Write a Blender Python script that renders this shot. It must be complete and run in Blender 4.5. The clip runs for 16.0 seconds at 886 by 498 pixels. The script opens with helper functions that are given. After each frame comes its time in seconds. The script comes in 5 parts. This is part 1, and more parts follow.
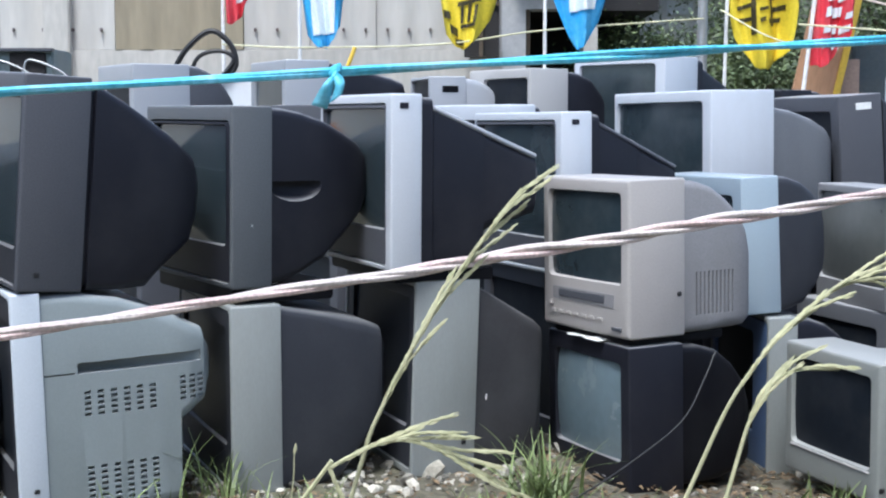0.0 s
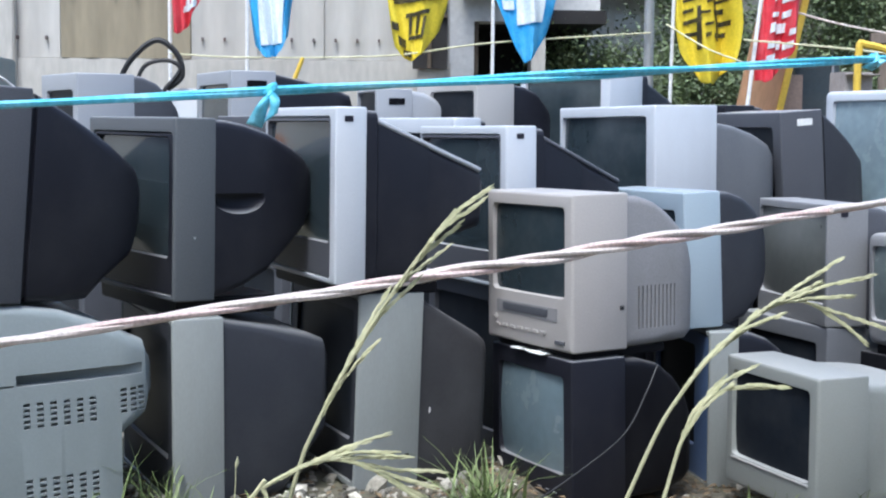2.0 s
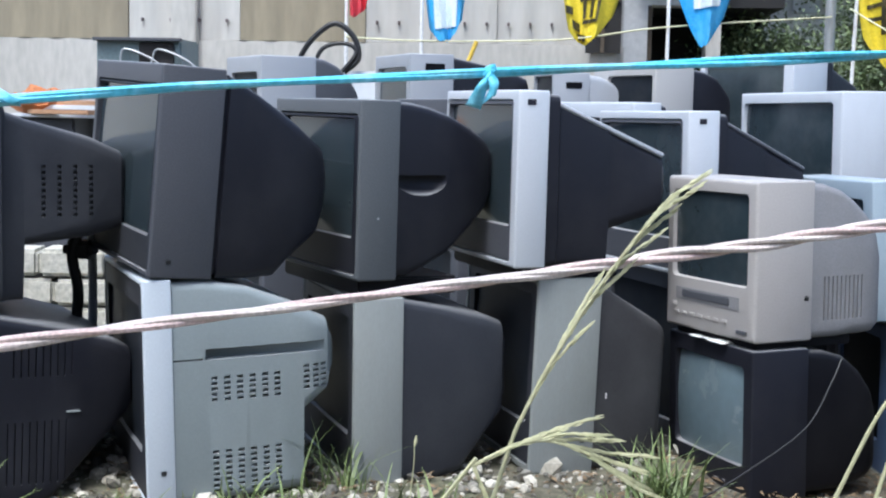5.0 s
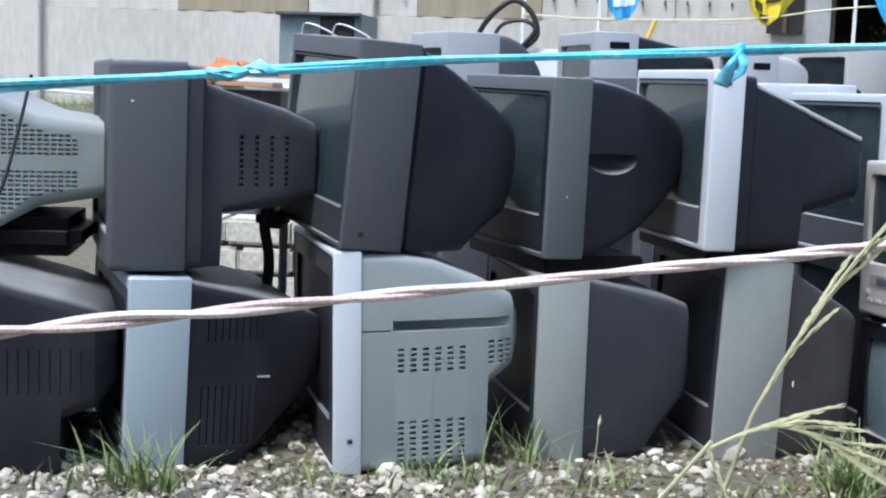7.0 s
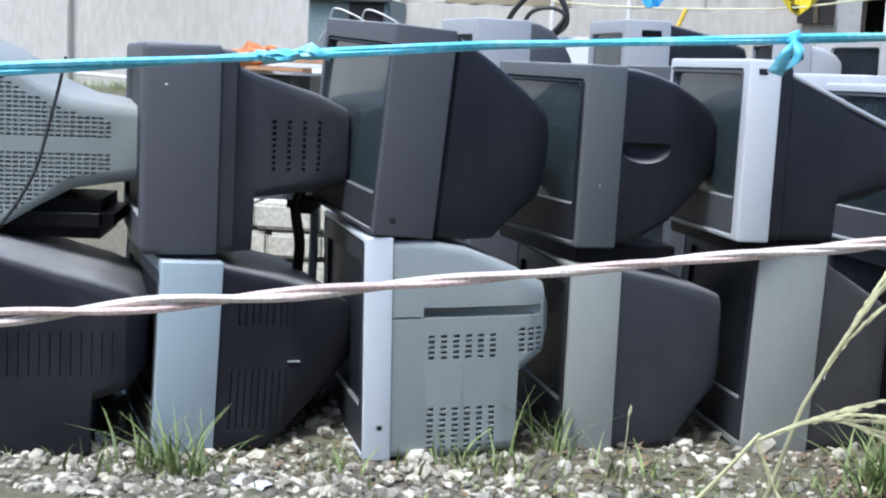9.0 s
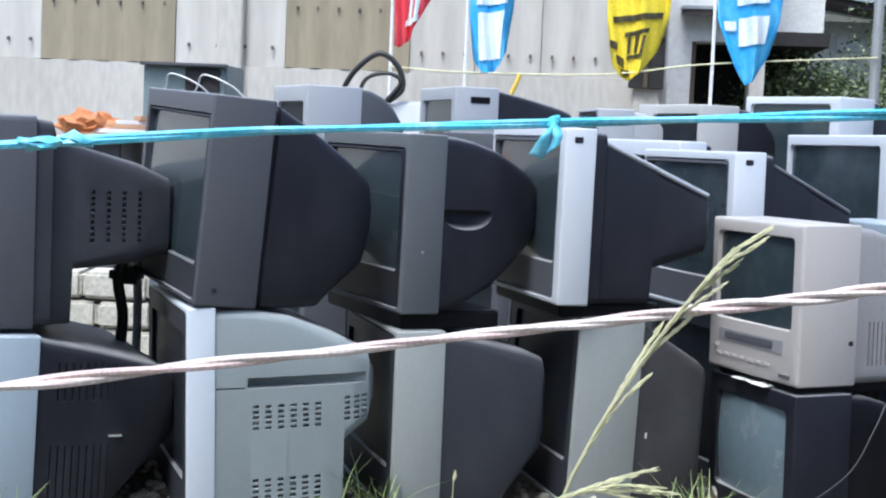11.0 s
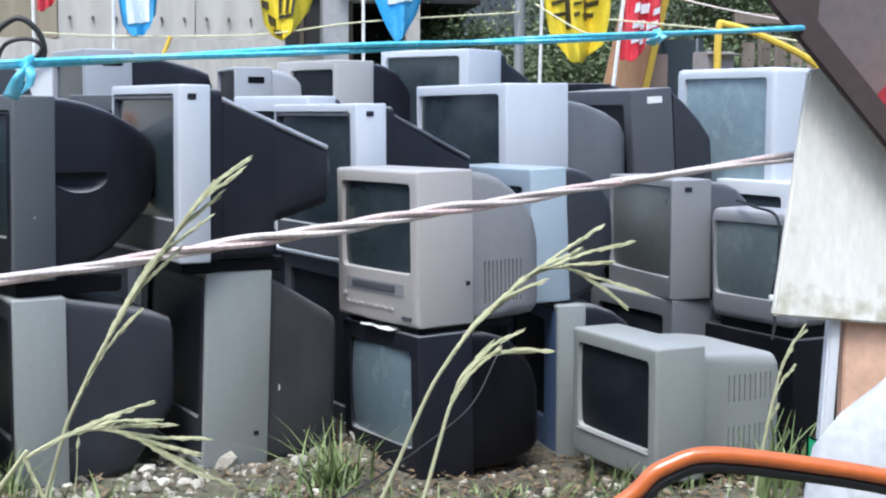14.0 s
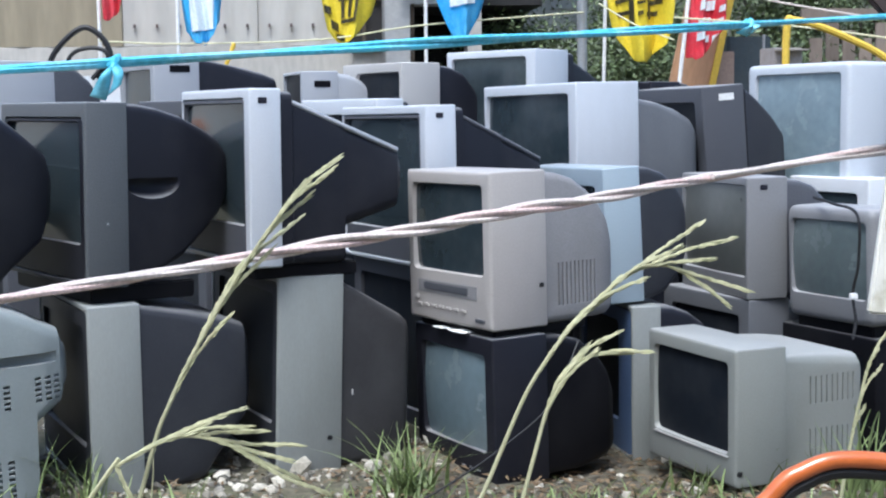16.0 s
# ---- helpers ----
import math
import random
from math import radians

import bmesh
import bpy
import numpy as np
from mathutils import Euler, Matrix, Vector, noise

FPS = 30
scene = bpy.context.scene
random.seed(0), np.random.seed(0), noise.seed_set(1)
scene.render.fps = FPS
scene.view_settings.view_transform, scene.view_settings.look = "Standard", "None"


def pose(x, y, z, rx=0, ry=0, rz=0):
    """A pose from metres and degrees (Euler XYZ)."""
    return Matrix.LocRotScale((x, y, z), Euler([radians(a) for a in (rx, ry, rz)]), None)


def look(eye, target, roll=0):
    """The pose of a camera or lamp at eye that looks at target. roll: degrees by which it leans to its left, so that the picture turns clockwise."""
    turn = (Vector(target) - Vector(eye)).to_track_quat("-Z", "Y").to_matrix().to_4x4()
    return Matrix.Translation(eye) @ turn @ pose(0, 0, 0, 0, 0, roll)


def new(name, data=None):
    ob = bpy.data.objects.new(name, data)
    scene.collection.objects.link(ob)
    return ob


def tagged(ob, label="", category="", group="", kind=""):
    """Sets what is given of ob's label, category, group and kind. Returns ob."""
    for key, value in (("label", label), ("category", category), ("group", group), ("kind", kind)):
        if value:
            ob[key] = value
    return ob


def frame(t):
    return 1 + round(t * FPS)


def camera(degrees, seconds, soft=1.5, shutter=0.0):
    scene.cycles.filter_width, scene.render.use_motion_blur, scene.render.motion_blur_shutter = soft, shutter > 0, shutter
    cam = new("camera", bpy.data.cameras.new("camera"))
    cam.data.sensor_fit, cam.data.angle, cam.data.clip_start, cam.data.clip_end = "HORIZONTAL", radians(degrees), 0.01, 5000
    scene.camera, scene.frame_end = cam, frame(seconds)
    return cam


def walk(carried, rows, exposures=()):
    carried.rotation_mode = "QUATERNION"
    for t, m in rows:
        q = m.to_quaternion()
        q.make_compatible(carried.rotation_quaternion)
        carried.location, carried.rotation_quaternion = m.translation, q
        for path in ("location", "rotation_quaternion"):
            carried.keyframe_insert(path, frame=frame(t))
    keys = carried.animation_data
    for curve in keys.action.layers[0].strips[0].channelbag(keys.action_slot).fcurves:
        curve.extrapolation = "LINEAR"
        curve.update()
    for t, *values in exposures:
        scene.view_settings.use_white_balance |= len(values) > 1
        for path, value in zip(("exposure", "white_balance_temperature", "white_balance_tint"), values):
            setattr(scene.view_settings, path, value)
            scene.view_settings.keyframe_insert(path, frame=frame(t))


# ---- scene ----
cam = camera(35.742, 16.0, soft=2.2)
PATH = [
    (0.0, pose(-0.0000, 0.0000, 0.8633, 84.689, 0.000, -0.000)),
    (0.5, pose(-0.0025, -0.0002, 0.8665, 84.769, -0.196, -0.239)),
    (1.0, pose(-0.0007, -0.0027, 0.8661, 84.914, -0.429, -0.592)),
    (1.5, pose(0.0079, -0.0017, 0.8679, 85.050, -0.318, -1.631)),
    (2.0, pose(0.0108, -0.0026, 0.8709, 85.126, -0.479, -2.106)),
    (2.5, pose(0.0179, -0.0029, 0.8713, 85.481, -0.363, -2.750)),
    (3.0, pose(0.0238, -0.0027, 0.8705, 85.286, -0.358, -2.851)),
    (3.5, pose(0.0226, -0.0065, 0.8724, 85.265, -0.349, -2.897)),
    (4.0, pose(0.0124, -0.0043, 0.8682, 84.703, -0.637, -0.975)),
    (4.5, pose(-0.0108, -0.0036, 0.8665, 84.530, -0.714, 2.406)),
    (5.0, pose(-0.0293, -0.0062, 0.8686, 84.385, -1.060, 4.760)),
    (7.5, pose(-0.1031, -0.0139, 0.8627, 82.889, -2.360, 12.559)),
    (8.0, pose(-0.1120, -0.0057, 0.8598, 82.603, -2.583, 12.949)),
    (10.5, pose(-0.0760, -0.0166, 0.8789, 84.225, -3.085, 9.465)),
    (11.0, pose(-0.0485, -0.0137, 0.8833, 85.519, -2.438, 6.373)),
    (11.5, pose(-0.0226, -0.0087, 0.8772, 85.751, -2.072, 3.550)),
    (12.0, pose(0.0076, -0.0104, 0.8684, 85.525, -1.619, 0.991)),
    (12.5, pose(0.0359, -0.0166, 0.8667, 85.205, -1.031, -1.471)),
    (13.0, pose(0.0702, -0.0219, 0.8662, 84.766, -0.988, -3.718)),
    (13.5, pose(0.0900, -0.0268, 0.8653, 84.404, -0.506, -5.712)),
    (14.0, pose(0.1093, -0.0340, 0.8649, 84.344, -0.326, -6.791)),
    (14.5, pose(0.1139, -0.0324, 0.8685, 84.654, -0.264, -7.062)),
    (15.0, pose(0.1108, -0.0332, 0.8628, 84.500, -0.096, -6.768)),
    (15.5, pose(0.0825, -0.0085, 0.8601, 84.080, 0.053, -4.669)),
    (16.0, pose(0.0852, 0.0033, 0.8580, 84.489, 0.620, -4.325)),
]
walk(cam, PATH, [(0.0, 0.92, 5600, 7), (5.2, 0.92, 5600, 7), (7.5, 0.98, 5600, 7), (11.0, 1.05, 5600, 7), (12.5, 0.96, 5600, 7), (14.5, 0.91, 5600, 7), (16.0, 0.87, 5600, 7)])

# ---- light ----
world = bpy.data.worlds.new("sky")
scene.world = world
world.use_nodes = True
wn = world.node_tree.nodes
sky = wn.new("ShaderNodeTexSky")
sky.sky_type = "NISHITA"
sky.sun_disc = False
sky.sun_elevation, sky.sun_rotation = radians(62), radians(200)
sky.air_density, sky.dust_density, sky.ozone_density = 1.0, 4.0, 1.0
world.node_tree.links.new(sky.outputs["Color"], wn["Background"].inputs["Color"])
wn["Background"].inputs["Strength"].default_value = 0.14
sun = new("sun", bpy.data.lights.new("sun", "SUN"))
sun.data.energy, sun.data.angle, sun.data.color = 2.0, radians(20), (1.0, 0.96, 0.9)
sun.matrix_world = look((-1.5, -4.0, 9.0), (0, 0, 0))


# ---- materials ----
def material(name, colour, rough=0.5, metal=0.0, grain=60.0, vary=0.12, bump=0.1, stain=None, stain_amount=0.25,
             stain_scale=4.0, stretch=(1, 1, 1), coat=0.0, spread=0.0, shine=0.5, dust_gloss=0.0):
    """A surface with fine grain, larger stains, uneven gloss and slight relief."""
    m = bpy.data.materials.new(name)
    m.use_nodes = True
    n, l = m.node_tree.nodes, m.node_tree.links
    b = n["Principled BSDF"]
    b.inputs["Metallic"].default_value = metal
    b.inputs["Coat Weight"].default_value = coat
    b.inputs["Coat Roughness"].default_value = 0.28
    b.inputs["Specular IOR Level"].default_value = shine
    co = n.new("ShaderNodeTexCoord")
    mp = n.new("ShaderNodeMapping")
    mp.inputs["Scale"].default_value = stretch
    l.new(co.outputs["Object"], mp.inputs["Vector"])
    fine = n.new("ShaderNodeTexNoise")
    fine.inputs["Scale"].default_value, fine.inputs["Detail"].default_value = grain, 6
    big = n.new("ShaderNodeTexNoise")
    big.inputs["Scale"].default_value, big.inputs["Detail"].default_value = stain_scale, 5
    big.inputs["Roughness"].default_value = 0.65
    l.new(mp.outputs["Vector"], fine.inputs["Vector"])
    l.new(mp.outputs["Vector"], big.inputs["Vector"])
    ramp = n.new("ShaderNodeValToRGB")
    ramp.color_ramp.elements[0].position, ramp.color_ramp.elements[1].position = 0.3, 0.7
    ramp.color_ramp.elements[0].color = (*[c * (1 - vary) for c in colour], 1)
    ramp.color_ramp.elements[1].color = (*[min(1, c * (1 + vary)) for c in colour], 1)
    l.new(fine.outputs["Fac"], ramp.inputs["Fac"])
    mask = n.new("ShaderNodeMapRange")
    mask.inputs["From Min"].default_value, mask.inputs["From Max"].default_value = 0.45, 0.75
    mask.inputs["To Max"].default_value = stain_amount
    l.new(big.outputs["Fac"], mask.inputs["Value"])
    mix = n.new("ShaderNodeMix")
    mix.data_type = "RGBA"
    mix.inputs["B"].default_value = (*(stain or [c * 0.6 for c in colour]), 1)
    for a, c in ((mask.outputs["Result"], "Factor"), (ramp.outputs["Color"], "A")):
        l.new(a, mix.inputs[c])
    out = mix.outputs["Result"]
    if spread:
        info = n.new("ShaderNodeObjectInfo")
        isl = n.new("ShaderNodeNewGeometry")
        add = n.new("ShaderNodeMath")
        add.operation = "ADD"
        l.new(info.outputs["Random"], add.inputs[0])
        l.new(isl.outputs["Random Per Island"], add.inputs[1])
        fr = n.new("ShaderNodeMath")
        fr.operation = "FRACT"
        l.new(add.outputs[0], fr.inputs[0])
        rng = n.new("ShaderNodeMapRange")
        rng.inputs["To Min"].default_value, rng.inputs["To Max"].default_value = 1 - spread, 1 + spread
        l.new(fr.outputs[0], rng.inputs["Value"])
        hsv = n.new("ShaderNodeHueSaturation")
        l.new(out, hsv.inputs["Color"])
        l.new(rng.outputs["Result"], hsv.inputs["Value"])
        out = hsv.outputs["Color"]
    if dust_gloss:
        # pale dust on surfaces that face up, with sky gloss painted in
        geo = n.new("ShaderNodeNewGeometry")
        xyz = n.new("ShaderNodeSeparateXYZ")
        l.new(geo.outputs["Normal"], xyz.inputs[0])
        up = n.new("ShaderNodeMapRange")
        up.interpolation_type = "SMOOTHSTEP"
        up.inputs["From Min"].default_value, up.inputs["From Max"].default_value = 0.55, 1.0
        up.inputs["To Max"].default_value = dust_gloss
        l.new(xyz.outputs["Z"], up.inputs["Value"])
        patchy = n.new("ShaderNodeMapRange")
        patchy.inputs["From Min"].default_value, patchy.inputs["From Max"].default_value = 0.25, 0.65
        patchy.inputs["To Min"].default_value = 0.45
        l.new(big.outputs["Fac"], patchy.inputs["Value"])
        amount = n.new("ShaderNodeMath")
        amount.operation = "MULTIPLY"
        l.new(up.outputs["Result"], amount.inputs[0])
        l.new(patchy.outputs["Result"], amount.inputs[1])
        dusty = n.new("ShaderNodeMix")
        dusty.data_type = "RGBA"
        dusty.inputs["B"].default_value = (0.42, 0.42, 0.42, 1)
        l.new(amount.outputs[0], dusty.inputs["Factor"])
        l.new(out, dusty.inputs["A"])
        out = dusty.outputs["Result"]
    l.new(out, b.inputs["Base Color"])
    rr = n.new("ShaderNodeMapRange")
    rr.inputs["To Min"].default_value, rr.inputs["To Max"].default_value = max(0.02, rough - 0.1), min(1, rough + 0.12)
    l.new(big.outputs["Fac"], rr.inputs["Value"])
    l.new(rr.outputs["Result"], b.inputs["Roughness"])
    if bump:
        bp = n.new("ShaderNodeBump")
        bp.inputs["Strength"].default_value, bp.inputs["Distance"].default_value = bump, 0.002
        l.new(fine.outputs["Fac"], bp.inputs["Height"])
        l.new(bp.outputs["Normal"], b.inputs["Normal"])
    return m


DUST = (0.27, 0.27, 0.27)
charcoal = material("charcoal_plastic", (0.0118, 0.0124, 0.0185), 0.48, stain=DUST, stain_amount=0.05, grain=400, bump=0.2, shine=0.26, dust_gloss=0.6)
black_plastic = material("black_plastic", (0.006, 0.006, 0.008), 0.45, stain=DUST, stain_amount=0.025, grain=400, bump=0.2, shine=0.12, dust_gloss=0.25)
graphite = material("graphite_plastic", (0.03, 0.032, 0.039), 0.5, stain=DUST, stain_amount=0.06, grain=400, bump=0.2, shine=0.25, dust_gloss=0.4)
umber = material("brown_grey_plastic", (0.042, 0.0415, 0.044), 0.5, stain=DUST, stain_amount=0.1, grain=400, bump=0.2, shine=0.25, dust_gloss=0.6)
slate = material("slate_plastic", (0.078, 0.081, 0.093), 0.45, stain=DUST, stain_amount=0.06, grain=300, bump=0.1, shine=0.25, dust_gloss=0.75)
pewter = material("pewter_plastic", (0.1, 0.108, 0.116), 0.45, stain=DUST, stain_amount=0.08, grain=300, bump=0.1, shine=0.25, dust_gloss=0.7)
stone_grey = material("stone_grey_plastic", (0.2, 0.2, 0.205), 0.45, stain=DUST, stain_amount=0.15, grain=300, bump=0.1, dust_gloss=0.7)
grey_plastic = material("grey_plastic", (0.115, 0.12, 0.13), 0.45, stain=DUST, stain_amount=0.15, grain=300, bump=0.1, dust_gloss=0.7)
ash = material("ash_plastic", (0.23, 0.26, 0.262), 0.5, stain=(0.16, 0.17, 0.16), stain_amount=0.35, stain_scale=3, grain=200, vary=0.04, dust_gloss=0.5)
putty = material("putty_plastic", (0.26, 0.275, 0.265), 0.5, stain=(0.16, 0.155, 0.13), stain_amount=0.35, stain_scale=5, grain=200, vary=0.04, stretch=(1, 1, 0.35))
frost = material("frosted_grey_paint", (0.5, 0.54, 0.58), 0.42, stain=(0.35, 0.37, 0.38), stain_amount=0.3, grain=400, vary=0.05, stretch=(1, 1, 0.4))
bone = material("bone_plastic", (0.42, 0.41, 0.395), 0.5, stain=(0.3, 0.28, 0.25), stain_amount=0.3, grain=250, vary=0.05, dust_gloss=0.4)
silver = material("silver_paint", (0.58, 0.605, 0.64), 0.38, metal=0.15, stain=(0.4, 0.4, 0.4), stain_amount=0.25, grain=500, vary=0.05, stretch=(1, 1, 0.4))
pale_blue = material("pale_blue_paint", (0.34, 0.41, 0.46), 0.4, metal=0.1, stain=(0.33, 0.36, 0.38), stain_amount=0.35, grain=500, vary=0.05, stretch=(1, 1, 0.4), dust_gloss=0.4)
beige = material("beige_plastic", (0.4, 0.375, 0.355), 0.5, stain=(0.28, 0.25, 0.21), stain_amount=0.3, grain=250, vary=0.06, dust_gloss=0.4)
beige_dark = material("greyed_beige_plastic", (0.23, 0.225, 0.23), 0.55, stain=(0.15, 0.14, 0.13), stain_amount=0.3, grain=250)
warm_grey = material("warm_grey_plastic", (0.24, 0.25, 0.232), 0.5, stain=(0.2, 0.19, 0.17), stain_amount=0.35, grain=200, vary=0.04, dust_gloss=0.5)
mid_grey = material("mid_grey_plastic", (0.34, 0.355, 0.38), 0.45, stain=DUST, stain_amount=0.2, grain=300, vary=0.05, dust_gloss=0.6)
navy = material("navy_plastic", (0.12, 0.19, 0.36), 0.4, stain=DUST, stain_amount=0.12, grain=300, dust_gloss=0.3)
white_plastic = material("white_plastic", (0.66, 0.68, 0.7), 0.4, stain=(0.45, 0.44, 0.42), stain_amount=0.3, grain=250, vary=0.05)
milk = material("milky_plastic", (0.52, 0.55, 0.59), 0.4, stain=(0.4, 0.4, 0.39), stain_amount=0.35, grain=250, vary=0.05)
tube_dark = material("dark_tube_glass", (0.012, 0.015, 0.02), 0.4, stain=(0.08, 0.08, 0.078), stain_amount=0.25, stain_scale=6, coat=0.0, shine=0.12, bump=0, grain=30)
tube_green = material("green_tube_glass", (0.028, 0.04, 0.047), 0.07, stain=(0.11, 0.12, 0.12), stain_amount=0.25, stain_scale=5, coat=0.0, shine=0.7, bump=0, grain=30)
tube_pale = material("pale_tube_glass", (0.14, 0.19, 0.215), 0.25, stain=(0.22, 0.24, 0.24), stain_amount=0.4, stain_scale=5, coat=1.0, bump=0, grain=30)
# the sky's pale blue reflection is put into this glass's base colour
tube_sky = material("sky_tinted_tube_glass", (0.22, 0.29, 0.32), 0.25, stain=(0.3, 0.34, 0.35), stain_amount=0.3, stain_scale=4, coat=1.0, bump=0, grain=30)
tube_mist = material("misty_tube_glass", (0.1, 0.125, 0.125), 0.25, stain=(0.2, 0.22, 0.21), stain_amount=0.4, stain_scale=5, coat=0.6, bump=0, grain=30)
tube_olive = material("dusty_tube_glass", (0.1, 0.105, 0.095), 0.3, stain=(0.2, 0.2, 0.18), stain_amount=0.5, stain_scale=5, coat=0.8, bump=0, grain=30)
rubber = material("black_rubber", (0.012, 0.012, 0.013), 0.55, grain=200)
badge_dark = material("dark_badge", (0.02, 0.02, 0.03), 0.3)
paper = material("paper_label", (0.75, 0.75, 0.73), 0.7)
gravel_mat = material("gravel", (0.33, 0.31, 0.26), 0.85, stain=(0.13, 0.11, 0.07), stain_amount=0.7, stain_scale=8, grain=90, vary=0.3, bump=0.5, spread=0.75)
soil = material("soil", (0.105, 0.092, 0.068), 0.95, stain=(0.1, 0.12, 0.05), stain_amount=0.6, stain_scale=2.2, grain=45, vary=0.45, bump=1.0)
grass_green = material("green_grass", (0.16, 0.21, 0.075), 0.55, stain=(0.2, 0.2, 0.09), stain_amount=0.4, spread=0.35, bump=0)
straw = material("seeding_grass", (0.46, 0.45, 0.27), 0.7, stain=(0.2, 0.22, 0.09), stain_amount=0.6, stain_scale=30, spread=0.15, bump=0)
leaf_mat = material("bush_leaves", (0.1, 0.135, 0.055), 0.5, stain=(0.2, 0.24, 0.11), stain_amount=0.5, spread=0.5, bump=0)
bark = material("bark", (0.09, 0.07, 0.05), 0.9, grain=30, bump=0.6)
twine_pink = material("pink_twine", (0.66, 0.52, 0.48), 0.8, stain=(0.56, 0.33, 0.3), stain_amount=0.5, stain_scale=30, grain=300, vary=0.25, bump=0.6)
twine = material("pale_twine", (0.66, 0.585, 0.535), 0.8, stain=(0.6, 0.42, 0.38), stain_amount=0.5, stain_scale=18, grain=300, vary=0.2, bump=0.5)
tape_mat = material("blue_plastic_tape", (0.12, 0.52, 0.7), 0.35, stain=(0.5, 0.78, 0.86), stain_amount=0.6, stain_scale=25, grain=200, vary=0.2, bump=0.3)
line_mat = material("yellow_line", (0.66, 0.64, 0.42), 0.7)
plaster = material("pale_plaster", (0.66, 0.65, 0.63), 0.85, stain=(0.45, 0.43, 0.4), stain_amount=0.4, stain_scale=1.5, grain=25, vary=0.08, bump=0.3)
concrete = material("concrete", (0.48, 0.46, 0.42), 0.85, stain=(0.3, 0.28, 0.24), stain_amount=0.45, stain_scale=1.3, grain=25, vary=0.1, bump=0.4, stretch=(1, 1, 0.3))
sheet_white = material("weathered_white_sheet", (0.5, 0.485, 0.45), 0.6, stain=(0.4, 0.35, 0.29), stain_amount=0.4, stain_scale=1.2, grain=20, vary=0.06, stretch=(1, 1, 0.2))
sheet_tan = material("weathered_tan_sheet", (0.28, 0.24, 0.165), 0.7, stain=(0.22, 0.19, 0.14), stain_amount=0.5, stain_scale=1.5, grain=20, vary=0.1, stretch=(1, 1, 0.2))
dark_void = material("dark_interior", (0.02, 0.018, 0.018), 0.8)
steel = material("galvanised_steel", (0.4, 0.41, 0.42), 0.45, metal=0.5, grain=80)
white_pole = material("white_pole_paint", (0.75, 0.75, 0.74), 0.4, stain=(0.5, 0.48, 0.42), stain_amount=0.3)
yellow_paint = material("yellow_paint", (0.72, 0.5, 0.06), 0.45, stain=(0.4, 0.26, 0.06), stain_amount=0.3)
orange_wood = material("orange_board", (0.42, 0.24, 0.13), 0.7, stain=(0.28, 0.16, 0.1), stain_amount=0.4, stretch=(1, 1, 0.2))
hose_mat = material("orange_hose", (0.55, 0.135, 0.03), 0.24, stain=(0.3, 0.09, 0.03), stain_amount=0.3, grain=100, coat=0.7)
rust_brown = material("brown_painted_board", (0.14, 0.115, 0.115), 0.75, stain=(0.21, 0.14, 0.115), stain_amount=0.7, stain_scale=6)
rust_dark = material("dark_brown_frame", (0.05, 0.035, 0.032), 0.7, stain=(0.11, 0.07, 0.06), stain_amount=0.4)
red_paint = material("red_paint", (0.35, 0.03, 0.04), 0.5)
board_white = material("stained_white_board", (0.8, 0.785, 0.71), 0.6, stain=(0.62, 0.58, 0.44), stain_amount=0.3, stain_scale=6, grain=60, vary=0.06, stretch=(2.2, 1, 0.8))
_n, _l = board_white.node_tree.nodes, board_white.node_tree.links
_co = _n.new("ShaderNodeTexCoord")
_xyz = _n.new("ShaderNodeSeparateXYZ")
_l.new(_co.outputs["Object"], _xyz.inputs[0])
_blot = _n.new("ShaderNodeTexNoise")
_blot.inputs["Scale"].default_value, _blot.inputs["Detail"].default_value = 22, 6
_l.new(_co.outputs["Object"], _blot.inputs["Vector"])
_low = _n.new("ShaderNodeMapRange")
_low.inputs["From Min"].default_value, _low.inputs["From Max"].default_value = 0.705, 0.66
_low.inputs["To Min"].default_value, _low.inputs["To Max"].default_value = -0.1, 0.1
_l.new(_xyz.outputs["Z"], _low.inputs["Value"])
_sum = _n.new("ShaderNodeMath")
_l.new(_blot.outputs["Fac"], _sum.inputs[0])
_l.new(_low.outputs["Result"], _sum.inputs[1])
_edge = _n.new("ShaderNodeMapRange")
_edge.inputs["From Min"].default_value, _edge.inputs["From Max"].default_value = 0.54, 0.7
_edge.inputs["To Max"].default_value = 0.6
_l.new(_sum.outputs[0], _edge.inputs["Value"])
_moss = _n.new("ShaderNodeMix")
_moss.data_type = "RGBA"
_moss.inputs["B"].default_value = (0.3, 0.26, 0.1, 1)
_bsdf = _n["Principled BSDF"]
_l.new(_bsdf.inputs["Base Color"].links[0].from_socket, _moss.inputs["A"])
_l.new(_edge.outputs["Result"], _moss.inputs["Factor"])
_l.new(_moss.outputs["Result"], _bsdf.inputs["Base Color"])
brick_red = material("terracotta_board", (0.66, 0.43, 0.3), 0.8, stain=(0.36, 0.19, 0.12), stain_amount=0.5)
bag_white = material("white_sack", (0.5, 0.51, 0.52), 0.6, stain=(0.45, 0.46, 0.48), stain_amount=0.5, stain_scale=9, bump=0.4)
green_plastic = material("green_plastic", (0.03, 0.28, 0.12), 0.4)
orange_scrap = material("orange_scrap", (0.45, 0.16, 0.05), 0.6, stain=(0.2, 0.08, 0.03), stain_amount=0.5)


